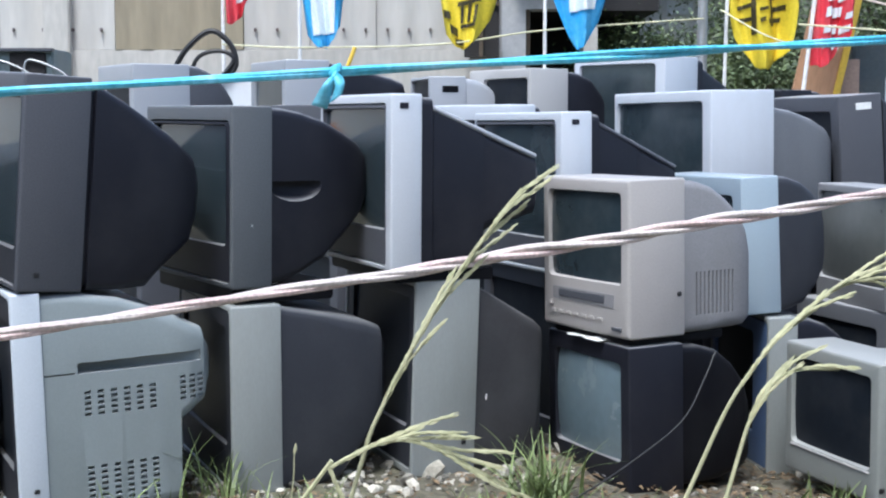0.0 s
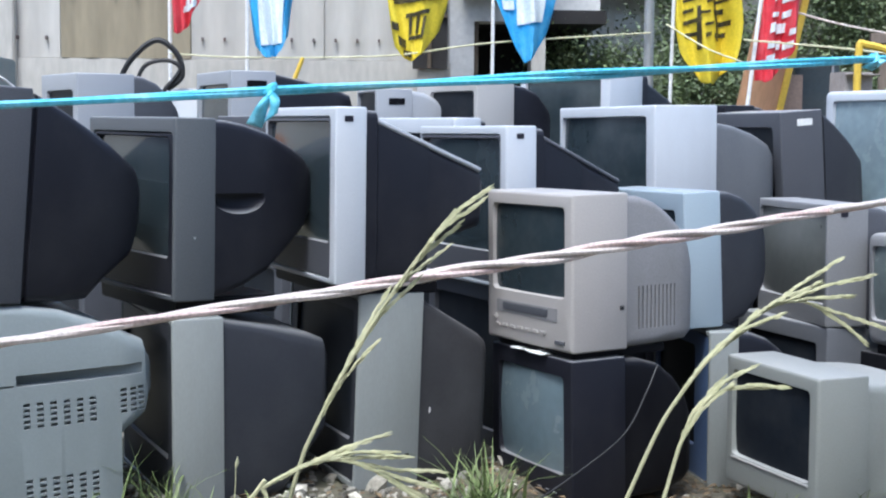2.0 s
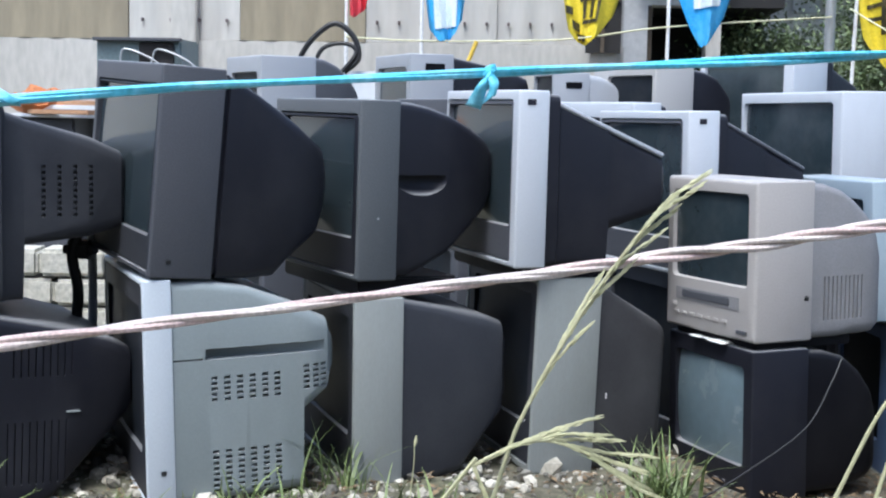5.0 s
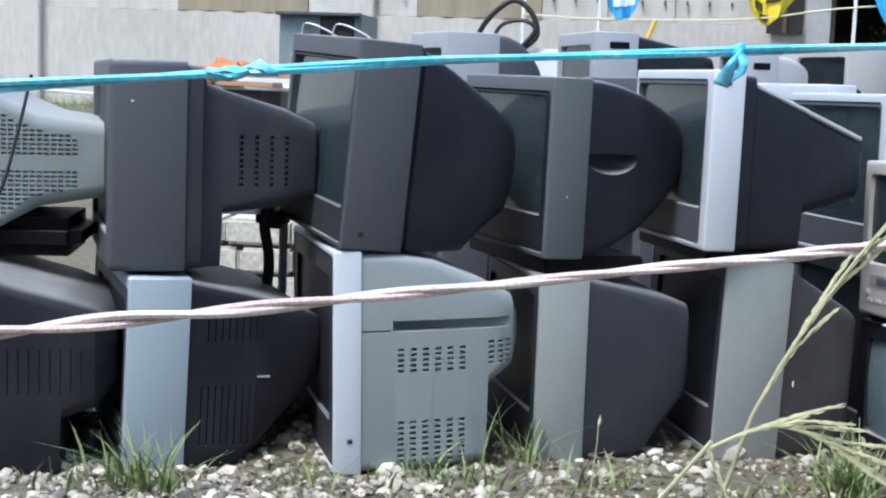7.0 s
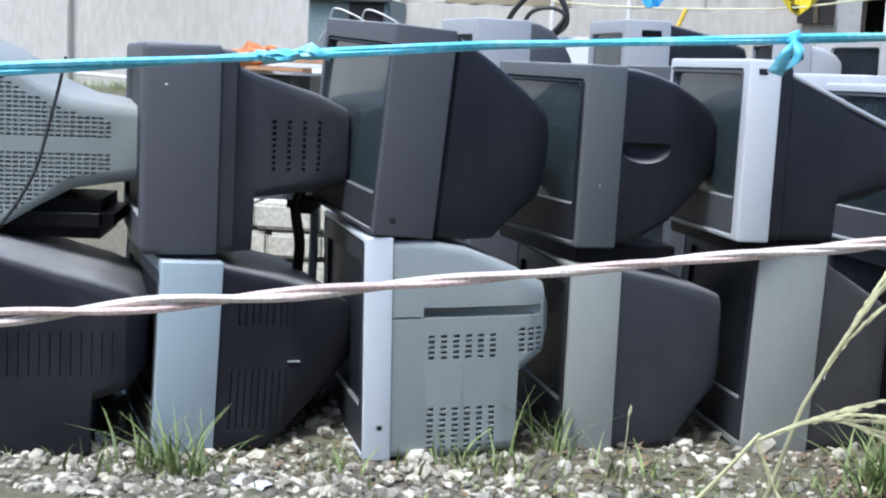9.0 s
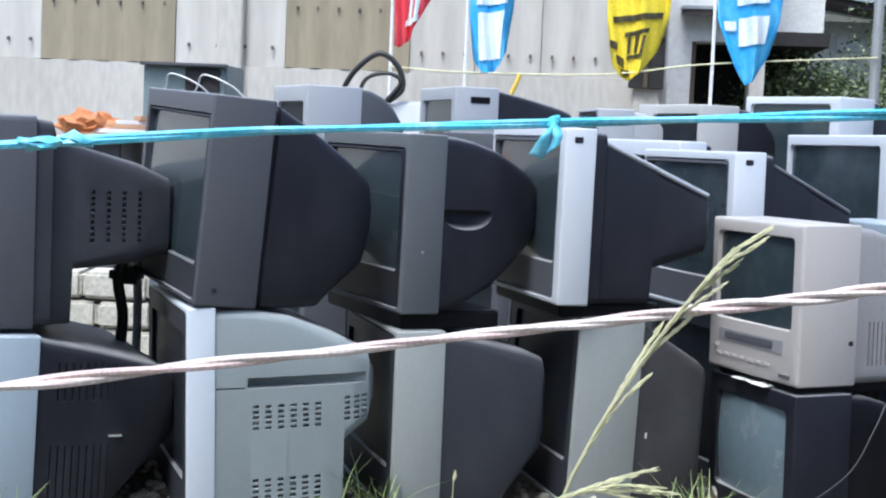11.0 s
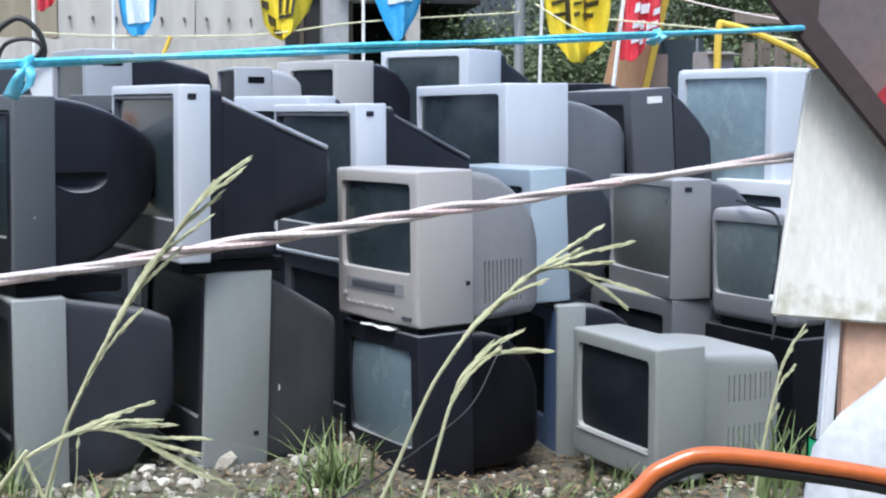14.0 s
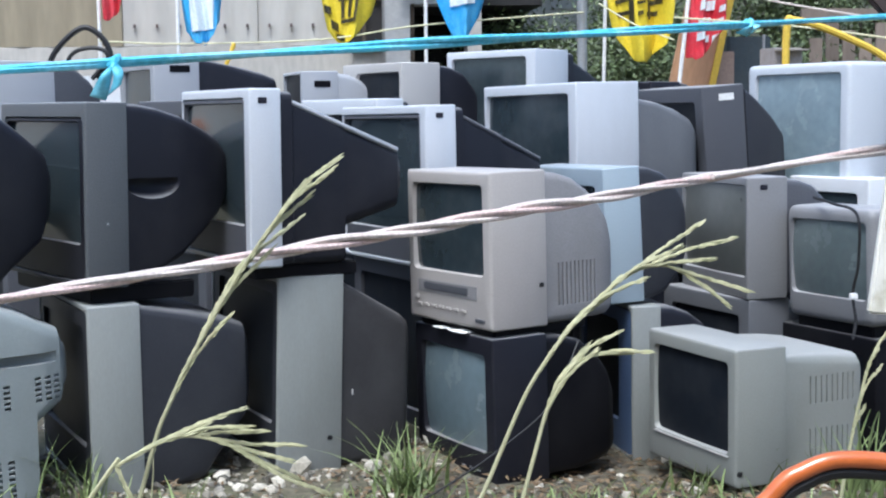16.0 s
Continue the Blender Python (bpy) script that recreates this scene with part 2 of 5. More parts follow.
flag_red = material("red_flag_cloth", (0.62, 0.03, 0.05), 0.65, stain=(0.7, 0.16, 0.18), stain_amount=0.5, stain_scale=9, bump=0.1)
flag_blue = material("blue_flag_cloth", (0.05, 0.36, 0.72), 0.65, stain=(0.2, 0.55, 0.8), stain_amount=0.6, stain_scale=7, bump=0.1)
flag_yellow = material("yellow_flag_cloth", (0.78, 0.62, 0.03), 0.65, stain=(0.6, 0.47, 0.03), stain_amount=0.5, stain_scale=8, bump=0.1)
print_white = material("white_flag_print", (0.72, 0.78, 0.8), 0.65, stain=(0.5, 0.65, 0.72), stain_amount=0.5, stain_scale=9)
print_black = material("black_flag_print", (0.035, 0.03, 0.015), 0.65, stain=(0.2, 0.16, 0.03), stain_amount=0.5, stain_scale=14)


# ---- mesh helpers ----
def part(name, bm, mat, parent=None, label="", smooth=35, m=None):
    """Link a bmesh as one mesh object."""
    me = bpy.data.meshes.new(name)
    bmesh.ops.recalc_face_normals(bm, faces=bm.faces)
    bm.to_mesh(me)
    bm.free()
    me.materials.append(mat)
    if smooth:
        me.polygons.foreach_set("use_smooth", [True] * len(me.polygons))
        me.set_sharp_from_angle(angle=radians(smooth))
    ob = new(name, me)
    if parent:
        ob.parent = parent
    if m is not None:
        ob.matrix_basis = m
    if label:
        tagged(ob, label)
    return ob


def thing(name, m, label, category, group=""):
    ob = new(name)
    ob.empty_display_size = 0.05
    ob.matrix_basis = m
    return tagged(ob, label, category, group)


def rrect(x0, x1, z0, z1, r, y, n=3):
    """A ring round a rounded rectangle in the plane y."""
    r = max(0.001, min(r, (x1 - x0) * 0.48, (z1 - z0) * 0.48))
    out = []
    for cx, cz, a in ((x1 - r, z0 + r, -90), (x1 - r, z1 - r, 0), (x0 + r, z1 - r, 90), (x0 + r, z0 + r, 180)):
        for i in range(n + 1):
            t = radians(a + 90 * i / n)
            out.append((cx + r * math.cos(t), y, cz + r * math.sin(t)))
    return out


def loft(bm, rings, cap0=True, cap1=True):
    vs = [[bm.verts.new(p) for p in ring] for ring in rings]
    for a, b in zip(vs, vs[1:]):
        k = len(a)
        for i in range(k):
            bm.faces.new((a[i], a[(i + 1) % k], b[(i + 1) % k], b[i]))
    if cap0:
        bm.faces.new(vs[0])
    if cap1:
        bm.faces.new(vs[-1][::-1])
    return vs


def box(bm, x0, x1, y0, y1, z0, z1, bev=0.0):
    vs = [bm.verts.new((x, y, z)) for x in (x0, x1) for y in (y0, y1) for z in (z0, z1)]
    fs = [bm.faces.new([vs[i] for i in f]) for f in
          ((0, 1, 3, 2), (4, 6, 7, 5), (0, 4, 5, 1), (2, 3, 7, 6), (0, 2, 6, 4), (1, 5, 7, 3))]
    if bev:
        es = {e for f in fs for e in f.edges}
        bmesh.ops.bevel(bm, geom=list(es), offset=bev, segments=2, affect="EDGES")
    return bm


def block(x0, x1, y0, y1, z0, z1, bev=0.002):
    return box(bmesh.new(), x0, x1, y0, y1, z0, z1, bev)


def tube_path(bm, pts, rad, k=8, cap=True):
    """A round tube along points; rad is a number or one for each point."""
    pts = [Vector(p) for p in pts]
    rings, up = [], Vector((0.13, 0.31, 0.94))
    for i, p in enumerate(pts):
        d = (pts[min(i + 1, len(pts) - 1)] - pts[max(i - 1, 0)]).normalized()
        s = d.cross(up)
        if s.length < 0.05:
            s = d.cross(Vector((1, 0, 0)))
        s.normalize()
        up = s.cross(d).normalized()
        r = rad[i] if isinstance(rad, (list, tuple)) else rad
        rings.append([p + (s * math.cos(a) + up * math.sin(a)) * r for a in [2 * math.pi * j / k for j in range(k)]])
    loft(bm, rings, cap, cap)
    return bm


def spline(pts, n=8):
    """Catmull-Rom points through the given ones."""
    pts = [Vector(p) for p in pts]
    q = [pts[0] * 2 - pts[1]] + pts + [pts[-1] * 2 - pts[-2]]
    out = []
    for i in range(1, len(q) - 2):
        for j in range(n):
            t = j / n
            out.append(0.5 * (2 * q[i] + (q[i + 1] - q[i - 1]) * t + (2 * q[i - 1] - 5 * q[i] + 4 * q[i + 1] - q[i + 2]) * t * t
                              + (3 * q[i] - q[i - 1] - 3 * q[i + 1] + q[i + 2]) * t ** 3))
    return out + [pts[-1]]


def plate(pts, y, thick, bev=0.003):
    bm = bmesh.new()
    a = [bm.verts.new((x, y, z)) for x, z in pts]
    b = [bm.verts.new((x, y + thick, z)) for x, z in pts]
    bm.faces.new(a)
    bm.faces.new(b[::-1])
    for i in range(len(a)):
        j = (i + 1) % len(a)
        bm.faces.new((a[i], b[i], b[j], a[j]))
    bmesh.ops.bevel(bm, geom=list(bm.edges), offset=bev, segments=2, affect="EDGES")
    return bm


def cut(ob, bm):
    """Cut the closed shapes in bm out of a mesh object for good."""
    me = bpy.data.meshes.new("cutter")
    bmesh.ops.recalc_face_normals(bm, faces=bm.faces)
    bm.to_mesh(me)
    bm.free()
    c = new("cutter", me)
    c.parent = ob.parent
    mod = ob.modifiers.new("cut", "BOOLEAN")
    mod.object, mod.solver = c, "EXACT"
    bpy.context.view_layer.update()
    done = bpy.data.meshes.new_from_object(ob.evaluated_get(bpy.context.evaluated_depsgraph_get()))
    ob.modifiers.clear()
    ob.data = done
    done.set_sharp_from_angle(angle=radians(35))
    bpy.data.objects.remove(c)


# ---- picture tube televisions ----
# profile: (share of the depth behind the bezel, inset of either side / w, underside / h, top / h)
SLOPE = ((0, 0.01, 0.0, 0.985), (0.1, 0.01, 0.0, 0.98), (0.11, 0.022, 0.0, 0.935), (0.5, 0.03, 0.0, 0.805), (0.51, 0.03, 0.2, 0.8), (0.95, 0.07, 0.3, 0.66), (1.0, 0.12, 0.36, 0.61))
WEDGE = ((0, 0.01, 0.0, 0.985), (0.35, 0.02, 0.0, 0.94), (0.55, 0.025, 0.02, 0.915), (0.8, 0.045, 0.22, 0.875), (0.95, 0.07, 0.32, 0.84), (1.0, 0.12, 0.38, 0.78))
HULL = ((0, 0.02, 0.012, 0.97), (0.05, 0.02, 0.012, 0.965), (0.06, 0.006, 0.0, 0.975), (0.3, 0.015, 0.0, 0.9), (0.55, 0.03, 0.01, 0.815), (0.68, 0.04, 0.1, 0.765), (0.92, 0.08, 0.22, 0.66), (1.0, 0.14, 0.3, 0.58))
TUB = ((0, 0.02, 0.0, 0.89), (0.3, 0.03, 0.0, 0.86), (0.6, 0.045, 0.01, 0.81), (0.85, 0.075, 0.03, 0.74), (0.96, 0.11, 0.06, 0.68), (1.0, 0.15, 0.1, 0.62))
DOME = ((0, 0.005, 0.0, 0.995), (0.2, 0.012, 0.005, 0.985), (0.45, 0.03, 0.04, 0.94), (0.7, 0.06, 0.13, 0.86), (0.88, 0.1, 0.23, 0.76), (0.97, 0.14, 0.3, 0.68), (1.0, 0.18, 0.35, 0.62))
BULB = ((0, 0.005, 0.01, 0.995), (0.12, 0.008, 0.02, 0.99), (0.28, 0.015, 0.06, 0.97), (0.5, 0.03, 0.14, 0.925), (0.72, 0.06, 0.26, 0.86), (0.88, 0.09, 0.36, 0.8), (0.96, 0.12, 0.44, 0.74), (1.0, 0.16, 0.5, 0.68))
CRATE = ((0, 0.012, 0.0, 0.965), (0.12, 0.018, 0.0, 0.94), (0.6, 0.03, 0.0, 0.83), (0.88, 0.045, 0.01, 0.765), (0.96, 0.06, 0.03, 0.74), (1.0, 0.09, 0.06, 0.71))
BREAD = ((0, 0.008, 0.0, 0.985), (0.2, 0.012, 0.0, 0.975), (0.42, 0.018, 0.0, 0.935), (0.62, 0.026, 0.0, 0.87), (0.8, 0.036, 0.0, 0.78), (0.92, 0.05, 0.005, 0.68), (1.0, 0.08, 0.02, 0.57))
HUMP = ((0, 0.008, 0.0, 0.985), (0.2, 0.012, 0.0, 0.985), (0.45, 0.02, 0.0, 0.95), (0.72, 0.035, 0.0, 0.87), (0.775, 0.036, 0.0, 0.85), (0.785, 0.036, 0.36, 0.845), (0.86, 0.045, 0.4, 0.81), (0.95, 0.075, 0.44, 0.78), (1.0, 0.14, 0.5, 0.7))
NECK = ((0, 0.01, 0.008, 0.985), (0.12, 0.015, 0.008, 0.975), (0.15, 0.03, 0.01, 0.9), (0.26, 0.05, 0.01, 0.875), (0.27, 0.05, 0.27, 0.87), (0.7, 0.08, 0.3, 0.79), (0.93, 0.13, 0.34, 0.72), (1.0, 0.2, 0.4, 0.64))
ROUND = ((0, 0.015, 0.01, 0.985), (0.25, 0.02, 0.01, 0.97), (0.5, 0.03, 0.015, 0.92), (0.72, 0.045, 0.03, 0.82), (0.88, 0.07, 0.05, 0.7), (0.97, 0.1, 0.08, 0.58), (1.0, 0.14, 0.12, 0.5))
CHEST = ((0, 0.02, 0.0, 0.96), (0.04, 0.03, 0.0, 0.925), (0.7, 0.045, 0.0, 0.9), (0.95, 0.06, 0.01, 0.875), (1.0, 0.085, 0.04, 0.84))


def side_at(prof, s):
    for a, b in zip(prof, prof[1:]):
        if a[0] <= s <= b[0]:
            return a[1] + (b[1] - a[1]) * (s - a[0]) / max(1e-6, b[0] - a[0])
    return prof[-1][1]


def crt_tv(x, y, z, phi, w, h, bd, depth, label, prof=DOME, lean=0.0, nod=0.0, bezel=charcoal, shell=charcoal, glass=tube_dark,
           margin=(0.05, 0.05, 0.05, 0.08), fillet=0.006, foot=0.0, badge=None, screw=None, panel=None, name="television",
           knobs=0, crown=0.008, inner=None, badge_y=0.022, ridge=None):
    """x, y, z: the lower corner between the front and the right side; phi: its turn. The front looks along -y of its own axes."""
    m = Matrix.Translation((x, y, z)) @ Matrix.Rotation(radians(lean), 4, "Y") @ Matrix.Rotation(radians(phi), 4, "Z") @ Matrix.Rotation(radians(nod), 4, "X")
    tv = thing(name, m, label, "television", "scrapped televisions")
    z0 = foot
    ml, mr, mt, mb = margin
    ox0, ox1, oz0, oz1 = -w + ml, -mr, z0 + mb, h - mt
    bm = bmesh.new()
    f = fillet
    R = max(0.004, f * 1.1) if f > 0.013 else 0.005
    loft(bm, [rrect(-w + 0.02, -0.02, z0 + 0.02, h - 0.02, R, bd),
              rrect(-w + 0.001, -0.001, z0 + 0.001, h - 0.001, R, bd),
              rrect(-w, 0, z0, h, R, bd - 0.002),
              rrect(-w, 0, z0, h, R, f),
              rrect(-w + f * 0.15, -f * 0.15, z0 + f * 0.15, h - f * 0.15, R, f * 0.45),
              rrect(-w + f * 0.5, -f * 0.5, z0 + f * 0.5, h - f * 0.5, R, f * 0.12),
              rrect(-w + f, -f, z0 + f, h - f, R, 0),
              rrect(ox0 - 0.003, ox1 + 0.003, oz0 - 0.003, oz1 + 0.003, 0.014, 0),
              rrect(ox0 - 0.002, ox1 + 0.002, oz0 - 0.002, oz1 + 0.002, 0.014, 0.002),
              rrect(ox0, ox1, oz0, oz1, 0.013, 0.011),
              rrect(ox0 + 0.002, ox1 - 0.002, oz0 + 0.002, oz1 - 0.002, 0.012, 0.018)], True, False)
    bez = part("bezel", bm, bezel, tv)
    if inner:
        im, (il, ir, it, ib) = inner
        bm = bmesh.new()
        jx0, jx1, jz0, jz1 = ox0 + il, ox1 - ir, oz0 + ib, oz1 - it
        loft(bm, [rrect(ox0 + 0.0015, ox1 - 0.0015, oz0 + 0.0015, oz1 - 0.0015, 0.012, 0.016),
                  rrect(ox0 + 0.0015, ox1 - 0.0015, oz0 + 0.0015, oz1 - 0.0015, 0.012, 0.0025),
                  rrect(jx0 - 0.003, jx1 + 0.003, jz0 - 0.003, jz1 + 0.003, 0.014, 0.001),
                  rrect(jx0, jx1, jz0, jz1, 0.013, 0.009),
                  rrect(jx0 + 0.002, jx1 - 0.002, jz0 + 0.002, jz1 - 0.002, 0.012, 0.018)], False, False)
        part("inner_frame", bm, im, tv)
        ox0, ox1, oz0, oz1 = jx0, jx1, jz0, jz1
    # the tube's face, bulging to the front
    bm = bmesh.new()
    nx, nz = 12, 10
    grid = []
    for i in range(nx + 1):
        for j in range(nz + 1):
            u, v = i / nx * 2 - 1, j / nz * 2 - 1
            yy = 0.013 - crown * (1 - 0.5 * u * u - 0.5 * v * v)
            grid.append(bm.verts.new((ox0 + (u + 1) / 2 * (ox1 - ox0), yy, oz0 + (v + 1) / 2 * (oz1 - oz0))))
    for i in range(nx):
        for j in range(nz):
            a = i * (nz + 1) + j
            bm.faces.new((grid[a], grid[a + nz + 1], grid[a + nz + 2], grid[a + 1]))
    part("screen", bm, glass, tv, smooth=80)
    # the shell behind the bezel
    L = depth - bd
    bm = bmesh.new()
    rings = []
    hh = h - z0
    for s, ins, a, b in prof:
        rings.append(rrect(-w * (1 - ins), -w * ins, z0 + hh * a + 0.002, z0 + hh * b, 0.03 if s > 0.5 else 0.02, bd - 0.004 + L * s))
    last = rings[-1]
    cx = sum(p[0] for p in last) / len(last)
    cz = sum(p[2] for p in last) / len(last)
    rings.append([(cx + (p[0] - cx) * 0.93, p[1] + 0.008, cz + (p[2] - cz) * 0.93) for p in last])
    loft(bm, rings)
    sh = part("shell", bm, shell, tv, smooth=42)
    if ridge:
        # the moulded edge between the sloping top and the side
        pts = [(-w * i - 0.005, bd - 0.004 + L * s, z0 + hh * b - 0.006) for s, i, a, b in prof if 0.105 < s < 0.97]
        part("edge_moulding", tube_path(bmesh.new(), pts, 0.0065, 8), ridge, tv, "paler moulded edge")
    if foot:
        part("plinth", block(-w * 0.94, -w * 0.06, 0.02, bd + L * 0.6, 0, z0 + 0.004, 0.004), black_plastic, tv)
    if badge:
        part("badge", block(-0.004, 0.0015, badge_y, badge_y + 0.022, h - 0.035, h - 0.021, 0.001), badge, tv)
    if screw:
        part("side_socket", block(-0.004, 0.002, screw[0], screw[0] + 0.014, screw[1], screw[1] + 0.012, 0.002), rubber, tv)
    if panel:
        pm, pz0, pz1 = panel
        part("control_panel", block(ox0 + 0.01, ox1 - 0.01, -0.002, 0.01, z0 + pz0, z0 + pz1, 0.002), pm, tv)
    for i in range(knobs):
        xx = ox1 - 0.03 - i * 0.035
        part("button", block(xx - 0.02, xx, -0.004, 0.01, z0 + 0.022, z0 + 0.03, 0.0015), bezel, tv)
    return tv, bez, sh


def vent_columns(bm, prof, w, h, bd, depth, cols, z0, z1, slits=7, wide=0.009, deep=0.014):
    """Columns of short slits through the right side of a shell; cols are distances from the front."""
    for c in cols:
        s = (c - bd) / (depth - bd)
        sx = -w * side_at(prof, s)
        step = (z1 - z0) / slits
        for i in range(slits):
            box(bm, sx - deep, sx + 0.01, c, c + wide, z0 + i * step, z0 + (i + 0.6) * step)
    return bm


# ---- ground ----
def smooth01(v):
    v = max(0.0, min(1.0, v))
    return v * v * (3 - 2 * v)


def ground_z(x, y):
    z = -0.05 * smooth01((x - 0.2) / 0.7) * smooth01((y - 2.95) / 0.45) + 0.62 * smooth01((y - 4.4) / 5.2)
    z += 0.05 * smooth01((y - 2.9) / 0.5) * smooth01((-0.95 - x) / 0.12) * smooth01((x + 1.7) / 0.2)
    near = max(0.0, 1 - math.hypot(x, y - 3) / 6)
    return z + near * (0.02 * noise.noise((x * 2.1, y * 2.1, 0.3)) + 0.012 * noise.noise((x * 9, y * 9, 1.7)) - 0.004)


def build_ground():
    bm = bmesh.new()
    xs = [-400, -120, -40, -15, -8, -5] + [-3 + i * 0.05 for i in range(121)] + [5, 8, 15, 40, 120, 400]
    ys = [-200, -60, -20, -6, -2, 0, 1] + [1.6 + i * 0.05 for i in range(80)] + [5.8, 6.2, 6.8, 7.5, 8.3, 9, 9.6, 10.5, 13, 20, 60, 200, 600]
    g = [[bm.verts.new((x, y, ground_z(x, y))) for y in ys] for x in xs]
    for i in range(len(xs) - 1):
        for j in range(len(ys) - 1):
            bm.faces.new((g[i][j], g[i + 1][j], g[i + 1][j + 1], g[i][j + 1]))
    return tagged(part("ground", bm, soil, smooth=80), "stony soil ground with sparse grass", "ground", kind="structure")


ground = build_ground()
# unseen wall added behind the camera to hold back low sky light
tagged(part("sky_block_wall", block(-16, 16, -6.3, -6.0, -0.1, 4.6), material("sky_block_paint", (0.11, 0.11, 0.11), 0.85, stain=(0.09, 0.09, 0.08), stain_amount=0.5, stain_scale=1.2, grain=20)),
       "added unseen wall behind the camera, cutting low sky light", "wall", kind="structure")

# ---- televisions, front row ----
tv, bz, sh = crt_tv(-1.392, 2.752, 0.438, -61, 0.588, 0.465, 0.168, 0.5, "dark grey television facing sideways on a grey one, narrow tapered back", NECK, 0.2,
                    bezel=slate, shell=graphite, fillet=0.014)
part("chip", block(-0.003, 0.0015, 0.045, 0.055, 0.37, 0.378, 0.002), paper, tv, "pale chip in the paint")
cut(sh, vent_columns(bmesh.new(), NECK, 0.588, 0.465, 0.168, 0.5, (0.29, 0.325, 0.36, 0.395), 0.19, 0.31, 9))
tv, bz, sh = crt_tv(-1.354, 2.752, -0.017, -57, 0.563, 0.446, 0.137, 0.47, "television with a pale blue frame and black shell on gravel", ((0, 0.01, 0.0, 0.985), (0.3, 0.02, 0.0, 0.94), (0.42, 0.025, 0.04, 0.92), (0.8, 0.05, 0.34, 0.85), (0.95, 0.08, 0.44, 0.79), (1.0, 0.13, 0.48, 0.74)), 2.0, bezel=pale_blue, shell=charcoal,
       margin=(0.02, 0.02, 0.03, 0.03), inner=(slate, (0.04, 0.03, 0.03, 0.08)))
bm = bmesh.new()
for r0, r1, a in ((0.3, 0.385, 0.18), (0.06, 0.2, 0.17)):
    for i in range(9):
        box(bm, -0.02, 0.02, a + i * 0.016, a + 0.003 + i * 0.016, r0, r1)
cut(sh, bm)
part("sticker", block(-0.03, -0.0135, 0.3, 0.33, 0.216, 0.22, 0.0005), ash, tv, "small pale sticker")
tv, bz, sh = crt_tv(-0.893, 2.842, 0.002, -64.2, 0.623, 0.5, 0.062, 0.447, "light grey television with slotted side vents on gravel", HUMP, -1.5,
                    bezel=frost, shell=ash, screw=(0.03, 0.07), fillet=0.006, margin=(0.012, 0.012, 0.014, 0.014), inner=(graphite, (0.05, 0.05, 0.05, 0.1)))
bm = vent_columns(bmesh.new(), HUMP, 0.623, 0.5, 0.062, 0.447, [0.147 + 0.0288 * i for i in range(6)], 0.02, 0.12, 8, 0.014)
vent_columns(bm, HUMP, 0.623, 0.5, 0.062, 0.447, [0.147 + 0.0288 * i for i in range(6)], 0.225, 0.285, 5, 0.014)
vent_columns(bm, HUMP, 0.623, 0.5, 0.062, 0.447, (0.36, 0.383, 0.404), 0.235, 0.295, 5, 0.014)
box(bm, -0.045, 0.02, 0.135, 0.415, 0.318, 0.342)
box(bm, -0.02, 0.02, 0.064, 0.13, 0.318, 0.322)
cut(sh, bm)
crt_tv(-0.892, 2.842, 0.508, -57.8, 0.582, 0.457, 0.14, 0.425, "dark grey television leaning on a light grey one, dusty screen", HULL, 4.4,
       bezel=slate, shell=charcoal, glass=tube_green, screw=(0.035, 0.03), margin=(0.03, 0.014, 0.045, 0.014), inner=(graphite, (0.008, 0.014, 0.008, 0.075)))
tv, bz, sh = crt_tv(-0.4805, 3.101, 0.443, -56.9, 0.523, 0.456, 0.1, 0.4, "dark grey television with a finger recess in its rounded side", BULB, 0.85,
                    bezel=pewter, shell=charcoal, glass=tube_green, foot=0.038, margin=(0.03, 0.016, 0.036, 0.014), inner=(charcoal, (0.012, 0.022, 0.01, 0.085)))
bm = bmesh.new()
bmesh.ops.create_uvsphere(bm, u_segments=20, v_segments=10, radius=1.0, matrix=Matrix.Translation((-0.004, 0.168, 0.272)) @ Matrix.Diagonal((0.032, 0.072, 0.036, 1)))
for v in bm.verts:
    v.co.z = min(v.co.z, 0.284)
cut(sh, bm)
part("screw", block(-0.003, 0.001, 0.047, 0.053, 0.18, 0.186, 0.001), steel, tv)
crt_tv(-0.4846, 3.101, -0.002, -66.9, 0.537, 0.4435, 0.12, 0.4, "television with a grey frame and sloping dark shell on gravel", WEDGE, -0.1,
       bezel=putty, shell=graphite, margin=(0.012, 0.012, 0.014, 0.014), inner=(graphite, (0.04, 0.04, 0.04, 0.1)))
tv, bz, sh = crt_tv(-0.079, 3.264, 0.002, -67.6, 0.53, 0.484, 0.167, 0.37, "television with a wide putty frame and grey shell on gravel", CRATE, 1.8,
       bezel=putty, shell=umber, screw=(0.13, 0.075), margin=(0.02, 0.012, 0.02, 0.02), inner=(graphite, (0.05, 0.03, 0.03, 0.1)))
part("chip", block(-0.016, -0.0085, 0.195, 0.195 + 0.007, 0.180, 0.180 + 0.018, 0.002), paper, tv, "pale scuff on the shell")
crt_tv(-0.123, 3.2, 0.48, -65.9, 0.501, 0.448, 0.078, 0.42, "silver framed television with a sloping black shell", SLOPE, 0.4,
       bezel=silver, shell=charcoal, glass=tube_green, foot=0.03, badge=badge_dark, ridge=mid_grey, margin=(0.012, 0.035, 0.024, 0.014), inner=(slate, (0.01, 0.008, 0.012, 0.085)))
tv, bz, sh = crt_tv(0.439, 3.2, 0.328, -61.9, 0.376, 0.399, 0.163, 0.39, "small beige television with a cassette slot, rounded back", BREAD, -0.9,
                    bezel=beige, shell=beige_dark, glass=tube_green, foot=0.02, screw=(0.14, 0.115), margin=(0.03, 0.034, 0.034, 0.13), fillet=0.009)
bm = bmesh.new()
